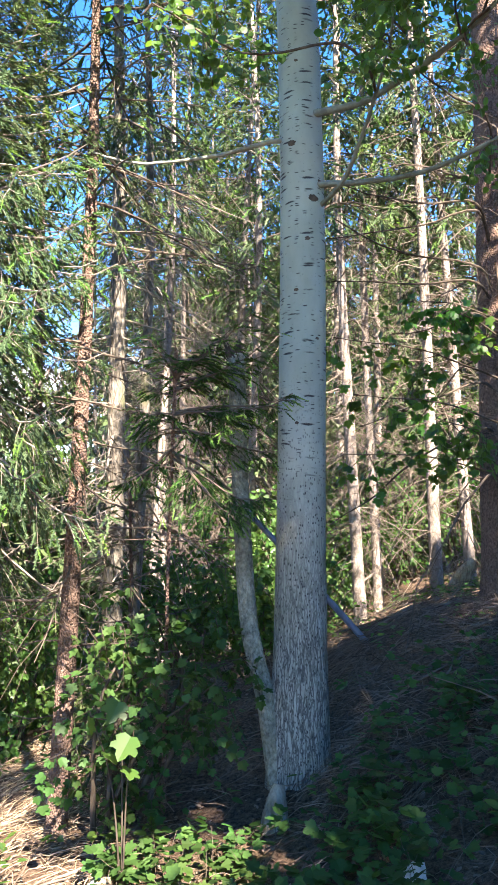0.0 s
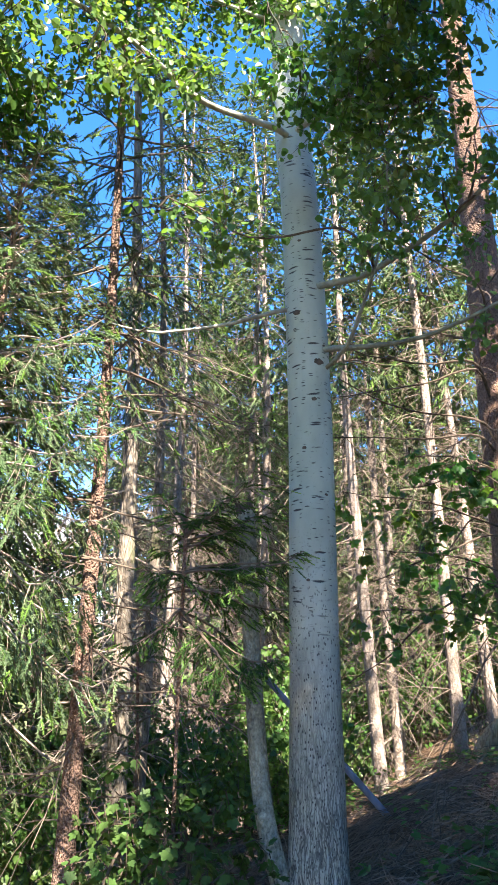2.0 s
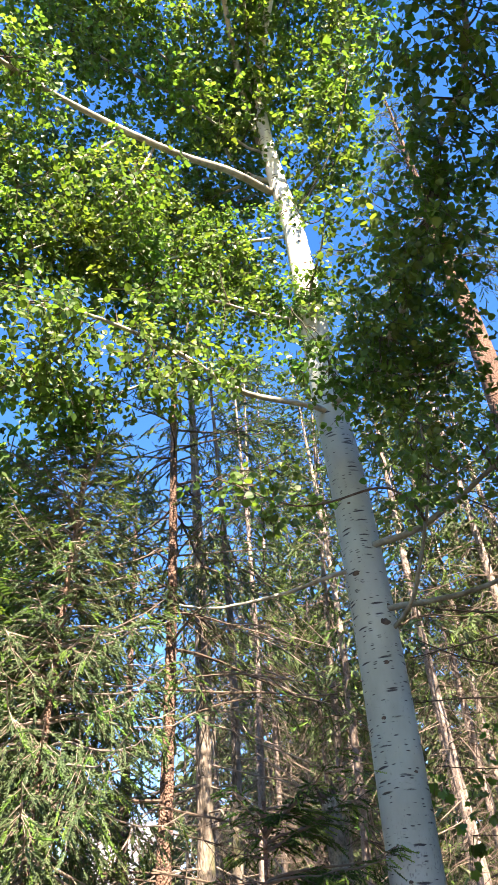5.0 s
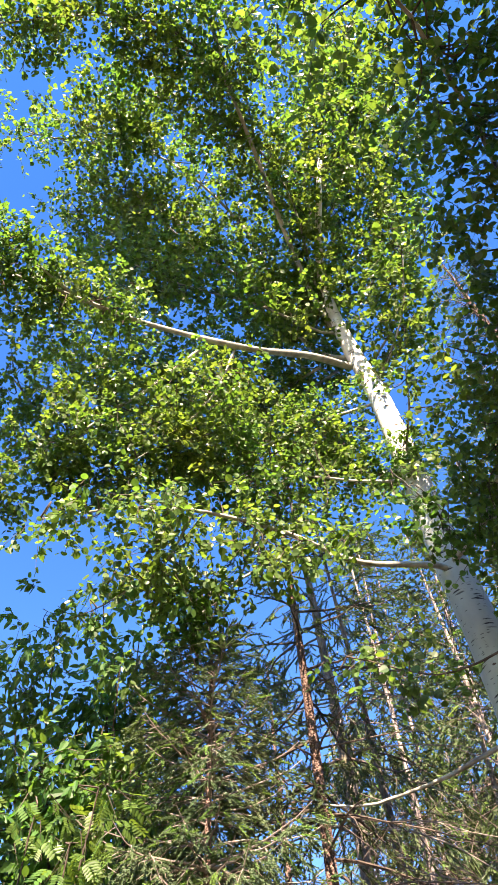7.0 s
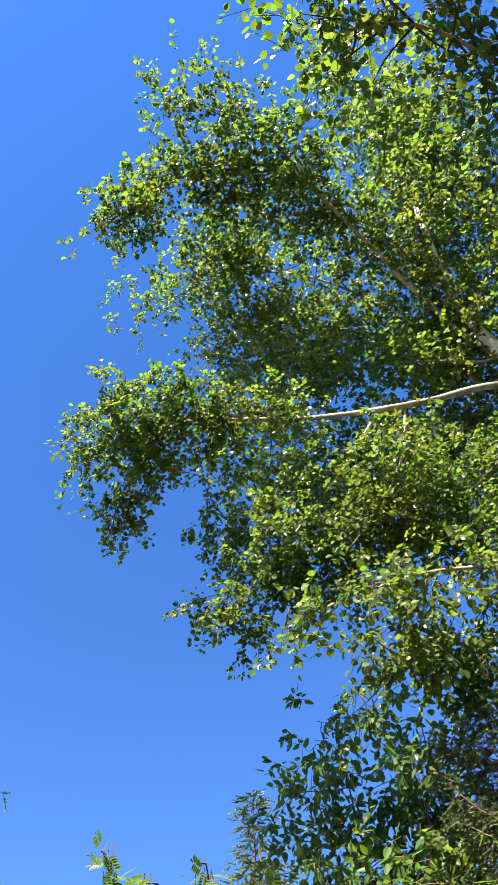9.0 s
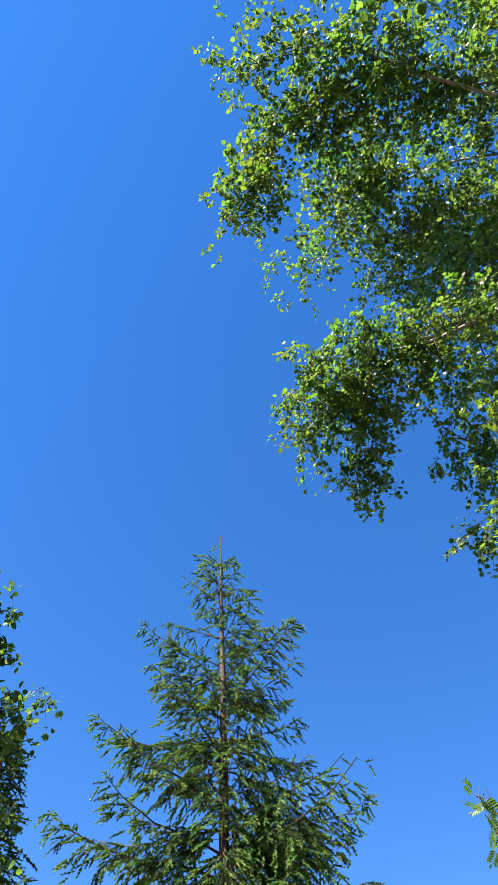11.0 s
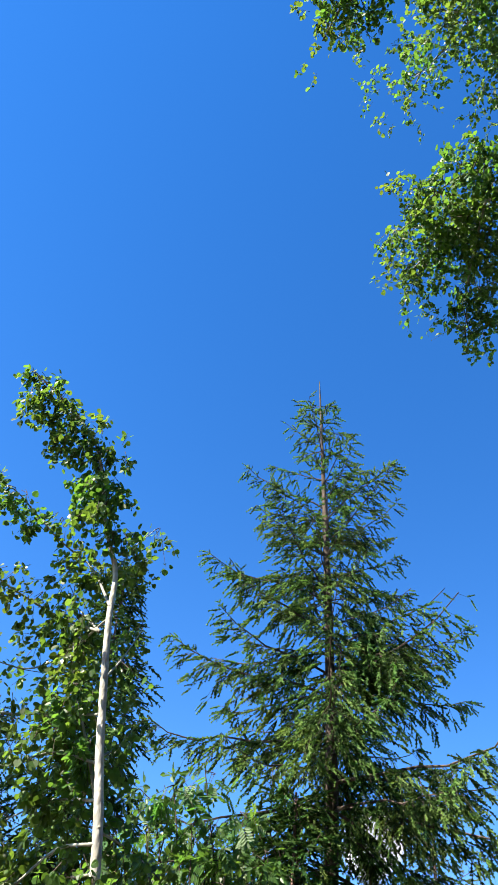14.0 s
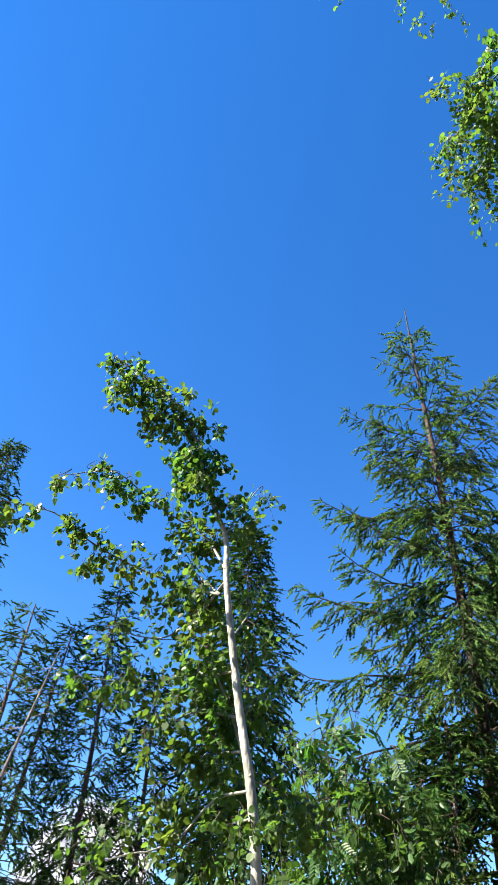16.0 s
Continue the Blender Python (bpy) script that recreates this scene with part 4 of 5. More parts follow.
# ---- the broken second stem ----
def make_broken_stem():
    tree = thing("snapped_aspen", (0, 0, 0), "thin aspen stem snapped off at the top", "tree stem")
    pts = [(0.17, 4.42, -0.05), (0.10, 4.45, 0.45), (0.0, 4.50, 0.89), (-0.05, 4.55, 1.66), (-0.08, 4.56, 2.56)]
    stem = part("trunk", trunk_mesh(pts, [0.060, 0.058, 0.056, 0.053, 0.054], 32, 90, 0.025, 0.1, 0.012, M_STUB, 8), tree)
    r = np.random.default_rng(5)
    n = 14
    a = np.arange(n) * 6.283 / n
    st = np.stack([-0.08 + 0.042 * np.cos(a), 4.56 + 0.042 * np.sin(a), np.full(n, 2.53)], -1)
    S = strands(st, np.stack([0.2 * np.cos(a) - 0.35, 0.2 * np.sin(a), np.ones(n)], -1), r.uniform(0.05, 0.15, n), 3, np.zeros(n), 0.1, r)
    for k in range(n):
        part("splinter", as_mesh("splinter", *tubes(S[k:k + 1], np.array([[0.014, 0.010, 0.002]]), 4), [M_DARKWOOD]), stem)
    for pts, r0 in [([(-0.05, 4.53, 1.5), (-0.35, 4.49, 1.62), (-0.63, 4.46, 1.76), (-0.87, 4.42, 2.03)], 0.010), ([(-0.05, 4.53, 1.40), (-0.5, 4.4, 1.38), (-0.95, 4.3, 1.40)], 0.006)]:
        P = curve(pts, 12) + np.cumsum(r.normal(0, 0.006, (12, 3)), axis=0)
        part("dead_branch", as_mesh("dead_branch", *tubes(P[None], np.linspace(r0, 0.003, 12)[None], 6), [M_TWIGDARK], smooth=True), tree)
    return tree


broken = make_broken_stem()

# ---- spruces near the camera ----
thin = spruce((-1.12, 4.40), (-0.98, 4.38, 7.4), 0.062, 3.5, 1.15, 21, "thin reddish spruce with bare dead branches", True, 0.27, 5, 0.4, 44, 1.0, M_SPRUCE, M_TWIGDARK, M_NEEDLE, fresh=0.15, fill=0.7, shoot=0.10, droop=0.35, shape=0.5, twig_gap=0.12, dead_sag=(0.0, 0.3), wood=M_DARKWOOD)
spruce((-1.43, 3.88), (-1.40, 3.70, 4.70), 0.034, 1.93, 0.80, 22, "bushy spruce with pale green shoot tips", True, 0.115, 7, 0.3, 8, 0.5, M_SPRUCE, M_TWIG, M_NEEDLE_P, fresh=0.14, shoot=0.105, droop=0.6, twig_gap=0.042, shape=0.5, hanging=1.6, template=SHOOT_FINE, wood=M_TWIG)
spruce((-1.28, 6.9), (-1.42, 6.8, 10.8), 0.10, 5.4, 1.5, 23, "grey spruce trunk with sparse drooping twigs", True, 0.36, 4, 0.8, 90, 1.5, M_GREYBARK, M_TWIG, M_NEEDLE_F, fresh=0.1, fill=0.55, shoot=0.14, droop=0.5, hanging=1.6, dead_sag=(0.05, 0.5))
spruce((-1.15, 7.15), (-1.18, 7.1, 9.5), 0.065, 5.6, 1.2, 24, "dark spruce standing close behind another", True, 0.34, 4, 0.8, 40, 1.3, M_GREYBARK, M_TWIG, M_NEEDLE_F, fresh=0.12, fill=0.45, shoot=0.14, droop=0.6, hanging=1.6)
spruce((-2.9, 6.6), (-2.9, 6.6, 6.3), 0.06, 1.2, 1.6, 27, "spruce with drooping olive boughs", True, 0.24, 6, 0.5, 40, 1.2, M_SPRUCE, M_TWIG, M_NEEDLE_P, fresh=0.12, fill=0.9, droop=0.6, twig_gap=0.085, shoot=0.13, hanging=1.9, template=SHOOT_MID, wood=M_TWIG)
stout = spruce((2.19, 6.25), (2.02, 6.2, 13.0), 0.215, 9.0, 1.4, 25, "stout spruce with scaly red-brown bark", True, 0.4, 5, 1.6, 55, 1.5, M_SPRUCE, M_TWIGDARK, sides=28)
LONG_DEAD = [
    [(1.73, 5.03, 4.38), (1.42, 4.85, 4.45), (1.06, 4.63, 4.56), (0.77, 4.39, 4.65)],
    [(1.73, 5.38, 3.9), (1.35, 5.29, 3.84), (1.05, 5.15, 3.81), (0.6, 4.98, 3.85)],
    [(1.73, 5.39, 3.87), (1.35, 5.33, 3.74), (0.92, 5.25, 3.63), (0.57, 5.21, 3.57)],
    [(1.77, 5.53, 3.47), (1.15, 5.35, 3.52), (0.81, 5.18, 3.58), (0.58, 5.06, 3.67)],
    [(1.77, 5.57, 3.36), (1.35, 5.48, 3.32), (0.93, 5.36, 3.31), (0.58, 5.3, 3.32)],
    [(1.81, 5.74, 2.59), (1.42, 5.66, 2.45), (0.88, 5.49, 2.24)],
    [(1.83, 5.79, 2.21), (1.29, 5.64, 1.95), (0.96, 5.52, 1.69), (0.59, 5.47, 1.47)],
    [(1.8, 5.63, 3.1), (1.38, 5.48, 2.92), (1.05, 5.36, 2.85)],
]
LEVEL_DEAD = [
    [(-1.03, 4.34, 3.25), (-1.41, 3.91, 3.25), (-1.82, 3.37, 3.2)],
    [(-1.04, 4.35, 3.22), (-1.38, 4.13, 3.17), (-1.68, 3.78, 3.15)],
    [(-1.05, 4.35, 2.85), (-1.34, 4.14, 2.86), (-1.53, 3.86, 2.91)],
    [(-1.03, 4.32, 2.59), (-1.29, 4.13, 2.59), (-1.57, 3.96, 2.55)],
    [(-1.0, 4.39, 3.24), (-0.57, 4.56, 3.24), (-0.01, 4.79, 3.28)],
    [(-1.01, 4.37, 2.56), (-0.63, 4.54, 2.46), (-0.37, 4.57, 2.32)],
    [(-1.0, 4.38, 2.24), (-0.43, 4.43, 2.12)],
    [(-1.04, 4.36, 2.24), (-1.23, 4.07, 2.22), (-1.41, 3.94, 2.18)],
    [(-1.09, 4.36, 2.86), (-1.34, 3.94, 2.83)],
]
lb = np.random.default_rng(44)


def long_dead(tree, points, root, r0, wood):
    """A long bare branch with short side twigs, a part of its tree."""
    P = curve([(root[0], root[1], points[0][2] + 0.02), *points], 18) - np.array(tree.location)
    P = P + np.cumsum(lb.normal(0, 0.006, P.shape), axis=0) * np.linspace(0, 1, 18)[:, None]
    n = 16
    S = strands(P[lb.integers(4, 17, n)], lb.normal(0, 1, (n, 3)) + np.array([-0.6, -0.4, -0.2]), lb.uniform(0.08, 0.38, n), 3, np.full(n, 0.3), 0.15, lb)
    v, f = joined([tubes(P[None], np.linspace(r0, 0.004, 18)[None], 6), tubes(S, np.linspace(0.003, 0.0015, 3)[None] * np.ones((n, 1)), 3)])
    part("dead_branch", as_mesh("dead_branch", v, f, [wood]), tree)


for points in LONG_DEAD:
    long_dead(stout, points, (2.12, 6.22), 0.013, M_DARKWOOD)
for points in LEVEL_DEAD:
    long_dead(thin, points, (-1.07, 4.39), 0.010, M_TWIGDARK)
spruce((-7.66, 1.77), (-7.72, 1.44, 11.4), 0.11, 1.5, 2.7, 26, "open-crowned spruce with fresh green shoots against the sky", True, 0.31, 6, bark=M_DARKWOOD, needle=M_NEEDLE_D, fresh=0.44, fill=0.86, shoot=0.14, droop=0.5, shape=0.95, twig_gap=0.040, twig_len=0.34, bend=(0.03, 0.16), bare_top=0.36, uneven=0.45, hanging=1.6, template=SHOOT_MID, leader=0.008, wood=M_DARKWOOD)
# Added tree: stands in for the dark interior of the tall spruce's lower boughs.
spruce((-7.1, 1.4), (-7.1, 1.3, 4.4), 0.05, 0.8, 1.3, 28, "dense dark spruce added for the taller one's dark lower boughs", False, 0.22, 6, bark=M_SPRUCE, needle=M_NEEDLE_D, fresh=0.06, fill=0.95, shoot=0.2, twig_gap=0.08)

# Unseen spruces, added to the right and behind to hold off sky and sun.
for i, (x, y, h, cr, lo) in enumerate([(5.6, -5.6, 13.5, 2.2, 2.2), (8.6, -4.6, 12.0, 2.2, 2.2), (4.6, 0.4, 9.0, 1.7, 2.0), (5.8, 2.6, 7.5, 1.7, 2.0), (7.4, 0.6, 9.0, 2.0, 2.0), (6.8, 4.6, 9.5, 1.9, 2.0),
                                       (3.2, 0.9, 7.5, 1.2, 1.5), (3.7, 2.9, 9.5, 0.8, 2.5), (6.6, 8.6, 15.0, 2.2, 5.5)]):
    spruce((x, y), (x, y, h), 0.15, lo, cr, 170 + i, "dense dark spruce added out of view to block light", False, 0.42, 6, bark=M_SPRUCE, needle=M_NEEDLE, fresh=0.12, shoot=0.468, group="spruces beside the path", twig_gap=0.19)



def make_shade_birch(x, y, z_low, z_high, half, lean, seed, label):
    """A leafy tree added out of view, whose crown shades the ground; its top leans to +x."""
    g = floor_at(x, y)
    tree = thing("birch", (0, 0, 0), label, "tree", "leafy trees beside the path")
    part("trunk", trunk_mesh([(x, y, g - 0.05), (x + 0.1, y, z_low), (x + 0.25 * lean, y, 0.5 * (z_low + z_high)), (x + lean, y, z_high - 0.5)], [0.17, 0.12, 0.07, 0.01], 24, 60, 0.02, 0.2, 0, M_ASPEN, seed), tree)
    fol = Foliage(seed)
    r = np.random.default_rng(seed)
    for k in range(30):
        z = z_low + (z_high - z_low) * k / 30
        c = x + lean * (k / 30) ** 2
        a = k * 2.4 + r.uniform(-0.3, 0.3)
        L = half * math.sin(0.35 + 2.6 * (k + 1) / 32) * (1.2 - 0.75 * k / 30) * r.uniform(0.8, 1.15)
        limb_with_leaves(fol, tree, [(c, y, z - 0.4), (c + 0.5 * L * math.cos(a), y + 0.5 * L * math.sin(a), z + 0.2), (c + L * math.cos(a), y + L * math.sin(a), z + 0.3)], 0.03, 0.006, 0.42, 10, 6, BIRCH_LEAF, 0.20, 0.2, M_LIMB, "", 8)
    fol.parts(tree, M_DARKWOOD, [M_LEAF])


# Unseen trees, set towards the sun to shade the aspen and the slope.
make_shade_birch(3.36, -3.0, 4.5, 14.5, 1.56, 0.58, 401, "tall leafy birch added out of view to cast shade")
make_shade_birch(7.3, -2.2, 4.0, 14.0, 1.9, 0.25, 402, "broad leafy birch added out of view to cast shade")

# ---- the spruce plantation behind ----
STAND = "slender spruces of the stand"
PALE_LABEL = "slender pale spruce trunk with dead bare branches"
for i, (x, y, tx, ty, rad) in enumerate([
        (1.50, 9.9, 1.30, 9.9, 0.085), (1.90, 10.8, 1.95, 10.8, 0.075), (2.48, 9.7, 2.02, 9.8, 0.085), (3.05, 10.1, 2.35, 10.2, 0.075),
        (-1.52, 10.9, -1.30, 10.9, 0.070), (-0.28, 12.0, 0.30, 12.0, 0.085), (-1.42, 11.9, -1.15, 11.9, 0.070), (-1.12, 12.4, -0.90, 12.4, 0.060),
        (0.10, 13.5, 0.25, 13.4, 0.06), (-0.55, 14.0, -0.5, 14.0, 0.06)]):
    spruce((x, y), (tx, ty, 12.5 + 0.4 * (i % 4)), rad, 5.8 + 0.5 * (i % 3), 1.4 if i < 4 else 1.2, 40 + i, PALE_LABEL, False, 0.36, 5, 0.3, 170, 1.3, M_PALE, M_TWIGMID, M_NEEDLE_F, 0.1, 0.9, 0.26, STAND, twig_gap=0.11 if i < 4 else 0.15, template=SHOOT_STAND, dead_sag=(0.2, 1.0), dead_twigs=5)

spot = np.random.default_rng(77)
count = 0
while count < 44:
    x, y = spot.uniform(-13, 16), spot.uniform(10.5, 27)
    if abs(x) > 0.62 * y or (x < -3.2 and y < 13):
        continue
    if x < -0.22 * y and spot.uniform() < 0.55:
        continue
    h = spot.uniform(11.0, 15.0) if x > -0.15 * y else spot.uniform(10.0, 12.0)
    spruce((x, y), (x + spot.normal(0, 0.25), y, h), spot.uniform(0.05, 0.095), spot.uniform(4.6, 7.4) if count % 5 else spot.uniform(1.6, 3.0), 1.35, 300 + count, PALE_LABEL, False, 0.55, 5, 0.2, 100, 1.35,
           M_PALE if count % 3 else M_GREYBARK, M_TWIGMID, M_NEEDLE_F, 0.08, 0.9, 0.36, STAND, twig_gap=0.20, template=SHOOT_SPARSE, dead_sag=(0.2, 1.0))
    count += 1

# young dark spruces between the trunks
count = 0
while count < 42:
    x, y = spot.uniform(-4, 11), spot.uniform(12.5, 23)
    if abs(x) > 0.40 * y + 1.0 or x < -0.16 * y:
        continue
    h = floor_at(x, y) + (spot.uniform(3.2, 6.5) if count < 30 else spot.uniform(6.5, 10.0))
    if count >= 30 and x < 0.12 * y:
        continue
    spruce((x, y), (x, y, h), 0.05, floor_at(x, y) + 0.3, 1.3, 600 + count, "young dark spruce growing between the trunks", False, 0.42, 6, bark=M_GREYBARK, needle=M_NEEDLE, fresh=0.1, fill=0.95,
           shoot=0.34, group="young spruces in the stand", twig_gap=0.20, wood=M_DARKWOOD, template=SHOOT_SPARSE)
    count += 1

# ---- spruces at the far edge of the opening ----
EDGE = "spruces at the edge of the opening"
for i, (x, y, tx, ty, h, cr, lo) in enumerate([
        (-14.9, -1.6, -14.8, -1.7, 11.7, 1.9, 2.0), (-14.3, -4.9, -14.2, -4.4, 9.7, 1.5, 2.0), (-14.0, -5.5, -13.95, -5.15, 8.7, 1.4, 2.0),
        (-14.5, -3.5, -14.5, -3.3, 7.9, 1.3, 2.0), (-13.0, -7.9, -12.9, -7.4, 12.9, 1.6, 2.0), (-10.5, 10.9, -10.4, 10.8, 12.4, 1.9, 3.0),
        (-8.0, 8.6, -8.1, 8.5, 9.0, 1.7, 1.5), (-6.4, 10.0, -6.3, 10.0, 8.6, 1.4, 1.5), (-4.4, 9.5, -4.5, 9.5, 8.0, 1.3, 1.5), (-3.5, 8.4, -3.5, 8.4, 7.0, 1.3, 0.8), (-5.4, 12.0, -5.4, 12.0, 8.0, 1.5, 1.0), (-5.6, 8.2, -5.6, 8.2, 6.2, 1.4, 0.8), (-11.5, 4.2, -11.6, 4.3, 6.4, 1.8, 1.0), (-17.5, 1.5, -17.5, 1.6, 7.0, 2.0, 1.0), (-11.8, -5.2, -11.8, -5.2, 8.0, 1.4, 2.0), (-3.0, 10.2, -3.0, 10.2, 9.2, 1.1, 2.5)]):
    spruce((x, y), (tx, ty, h), 0.11, lo, cr * (1.1 if i < 5 else 1.0), 140 + i, "dark green spruce at the edge of the opening", False, 0.26 if i < 5 else 0.36, 7 if i < 5 else 6, bark=M_SPRUCE, needle=M_NEEDLE_D if i < 5 or i == 14 else M_NEEDLE_F, fresh=0.12, fill=0.95, shoot=0.36 if i == 0 else 0.24 if i < 5 else 0.28, group=EDGE, twig_gap=0.115 if i < 5 else 0.15, wood=M_DARKWOOD, template=SHOOT_FAR if i < 5 else SHOOT_STAND)

# a dead leaning snag among them
snag = thing("dead_snag", (-8.23, -4.52, floor_at(-8.23, -4.52)), "grey leaning dead trunk with short bare twigs", "dead tree")
SN = np.array([(0, 0, -0.1), (-0.41, 0.33, 2.61), (-0.81, 0.66, 5.23), (-1.16, 0.94, 7.47)])
part("trunk", trunk_mesh(SN, [0.07, 0.05, 0.03, 0.008], 10, 30, 0.04, material=M_GREYBARK, seed=4), snag)
sr = np.random.default_rng(9)
q = curve(SN, 60)[sr.integers(14, 58, 46)]
S = strands(q, np.stack([sr.normal(0, 1, 46), sr.normal(0, 1, 46), sr.normal(0.1, 0.3, 46)], -1), sr.uniform(0.12, 0.5, 46), 4, np.full(46, 0.3), 0.1, sr)
for b in range(46):
    part("dead_branch", as_mesh("dead_branch", *tubes(S[b:b + 1], np.linspace(0.006, 0.002, 4)[None], 4), [M_TWIG]), snag)


# ---- the young aspen ----
def make_young_aspen():
    x, y = -4.15, -0.05
    tree = thing("young_aspen", (0, 0, 0), "slender young aspen with a bent leafy top", "tree", "")
    axis = [(x, y, floor_at(x, y) - 0.05), (x, y - 0.10, 1.4), (-4.08, -0.22, 2.61), (-4.06, -0.37, 3.37), (-4.03, -0.49, 4.05), (-4.05, -0.54, 4.45), (-4.02, -0.68, 4.77), (-4.01, -0.86, 5.34), (-3.98, -1.02, 5.61), (-3.91, -1.27, 5.83), (-3.78, -1.56, 5.97)]
    part("trunk", trunk_mesh(axis, [0.040, 0.033, 0.028, 0.024, 0.020, 0.017, 0.013, 0.011, 0.008, 0.006, 0.003], 20, 110, 0.02, 0.1, 0.0, M_YOUNG, 12), tree)
    fol = Foliage(31)
    A = dict(leaf=ASPEN_LEAF, size=0.044, leaves_each=10, twig_len=(0.07, 0.17), compact=0.7)
    limb_with_leaves(fol, tree, [(-4.05, -0.54, 4.45), (-4.02, -0.68, 4.77), (-4.01, -0.86, 5.34), (-3.98, -1.02, 5.61), (-3.91, -1.27, 5.83), (-3.78, -1.56, 5.97)], 0.012, 0.003, 0.17, 26, 8, start=0.14, material=M_LIMB, **A)
    limb_with_leaves(fol, tree, [(-4.02, -0.51, 4.17), (-4.48, -0.77, 4.74), (-4.35, -1.02, 4.83), (-4.23, -1.26, 4.97), (-4.12, -1.44, 5.03), (-3.94, -1.73, 4.82)], 0.010, 0.003, 0.12, 11, 6, start=0.22, **A)
    limb_with_leaves(fol, tree, [(-4.05, -0.53, 4.0), (-4.46, -0.9, 4.29), (-4.31, -1.26, 4.36), (-4.17, -1.55, 4.45), (-3.99, -1.77, 4.54), (-3.75, -2.03, 4.45)], 0.010, 0.003, 0.12, 12, 6, start=0.2, **A)
    limb_with_leaves(fol, tree, [(-4.05, -0.26, 2.91), (-4.25, -0.46, 3.4), (-4.17, -0.62, 3.68), (-4.14, -0.7, 3.93)], 0.012, 0.004, 0.20, 7, 8, start=0.35, **A)
    limb_with_leaves(fol, tree, [(-4.05, -0.54, 4.45), (-4.55, -0.5, 5.04), (-4.55, -0.39, 5.21)], 0.007, 0.003, 0.13, 4, 7, start=0.2, **A)
    limb_with_leaves(fol, tree, [(-4.02, -0.5, 4.08), (-4.54, -0.79, 4.06), (-4.5, -1.03, 3.9), (-4.41, -1.33, 3.93)], 0.009, 0.003, 0.20, 5, 8, start=0.25, **A)
    limb_with_leaves(fol, tree, [(-4.05, -0.4, 3.49), (-4.43, -0.75, 3.61), (-4.33, -1.1, 3.55), (-4.24, -1.36, 3.52)], 0.009, 0.003, 0.20, 6, 8, start=0.3, **A)
    limb_with_leaves(fol, tree, [(-4.07, -0.34, 3.23), (-4.23, -0.62, 3.31), (-4.14, -0.79, 3.17), (-4.04, -0.89, 3.11)], 0.009, 0.003, 0.22, 6, 8, start=0.25, **A)
    limb_with_leaves(fol, tree, [(-4.08, -0.31, 3.05), (-4.44, -0.59, 3.13), (-4.41, -0.77, 3.01), (-4.39, -0.89, 2.9)], 0.009, 0.003, 0.24, 5, 8, start=0.25, **A)
    limb_with_leaves(fol, tree, [(-4.06, -0.27, 2.84), (-4.23, -0.47, 2.83), (-4.15, -0.67, 2.6), (-4.0, -1.06, 2.47)], 0.009, 0.003, 0.20, 6, 8, start=0.25, **A)
    limb_with_leaves(fol, tree, [(-4.05, -0.43, 3.71), (-4.56, -0.36, 4.17), (-4.66, -0.3, 4.41)], 0.008, 0.003, 0.20, 3, 7, start=0.2, **A)
    limb_with_leaves(fol, tree, [(-4.06, -0.35, 3.26), (-4.61, -0.25, 3.59), (-4.68, -0.18, 3.74)], 0.008, 0.003, 0.22, 3, 7, start=0.2, **A)
    limb_with_leaves(fol, tree, [(-4.09, -0.27, 2.91), (-4.49, -0.11, 2.97), (-4.48, 0.02, 2.88)], 0.008, 0.003, 0.24, 4, 8, start=0.2, **A)
    limb_with_leaves(fol, tree, [(-4.06, -0.24, 2.71), (-4.44, -0.44, 2.73), (-4.43, -0.53, 2.64)], 0.008, 0.003, 0.24, 4, 8, start=0.2, **A)
    limb_with_leaves(fol, tree, [(-4.05, -0.53, 4.0), (-4.51, -0.83, 4.45), (-4.55, -0.91, 4.71)], 0.008, 0.003, 0.18, 4, 8, start=0.2, **A)
    fol.parts(tree, M_DARKWOOD, [M_LEAF])
    return tree


make_young_aspen()


# ---- broadleaved shrubs and saplings ----
def bush(name, place, stems, leaf, size, mat, seed, label, category, spread=0.45, clumps=9, twigs=9, leaves_each=9, wood=M_DARKWOOD, group="", r0=0.018, start=0.35, facing=tuple(TO_SUN)):
    """A many-stemmed leafy shrub; each stem is a line from the ground to its tip."""
    tree = thing(name, (0, 0, 0), label, category, group)
    fol = Foliage(seed)
    for tip in stems:
        b = np.array([place[0], place[1], floor_at(*place) - 0.03]) + np.r_[fol.rng.normal(0, 0.08, 2), 0]
        tip = np.array(tip, float)
        mid = b * 0.5 + tip * 0.5 + np.r_[fol.rng.normal(0, 0.1, 2), 0.12 * np.linalg.norm(tip - b)]
        limb_with_leaves(fol, tree, [b, mid, tip], r0, 0.004, spread, clumps, twigs, leaf, size, start, wood, "", leaves_each, facing=facing)
    fol.parts(tree, wood, [mat])
    return tree


bush("goat_willow", (-3.1, 5.3), [(-2.5, 4.25, 5.1), (-2.9, 4.0, 5.6), (-3.1, 3.9, 5.1), (-2.65, 4.25, 6.2), (-2.3, 4.4, 5.6), (-2.9, 4.1, 4.6), (-3.1, 4.0, 5.45), (-2.22, 3.94, 4.95), (-2.08, 4.12, 4.45), (-2.13, 4.01, 4.1), (-2.1, 3.98, 3.75)], OVAL_LEAF, 0.080, M_LEAF_D, 51,
     "tall willow shrub with dark oval leaves", "shrub", 0.46, 22, 8, 9, r0=0.03, start=0.5)
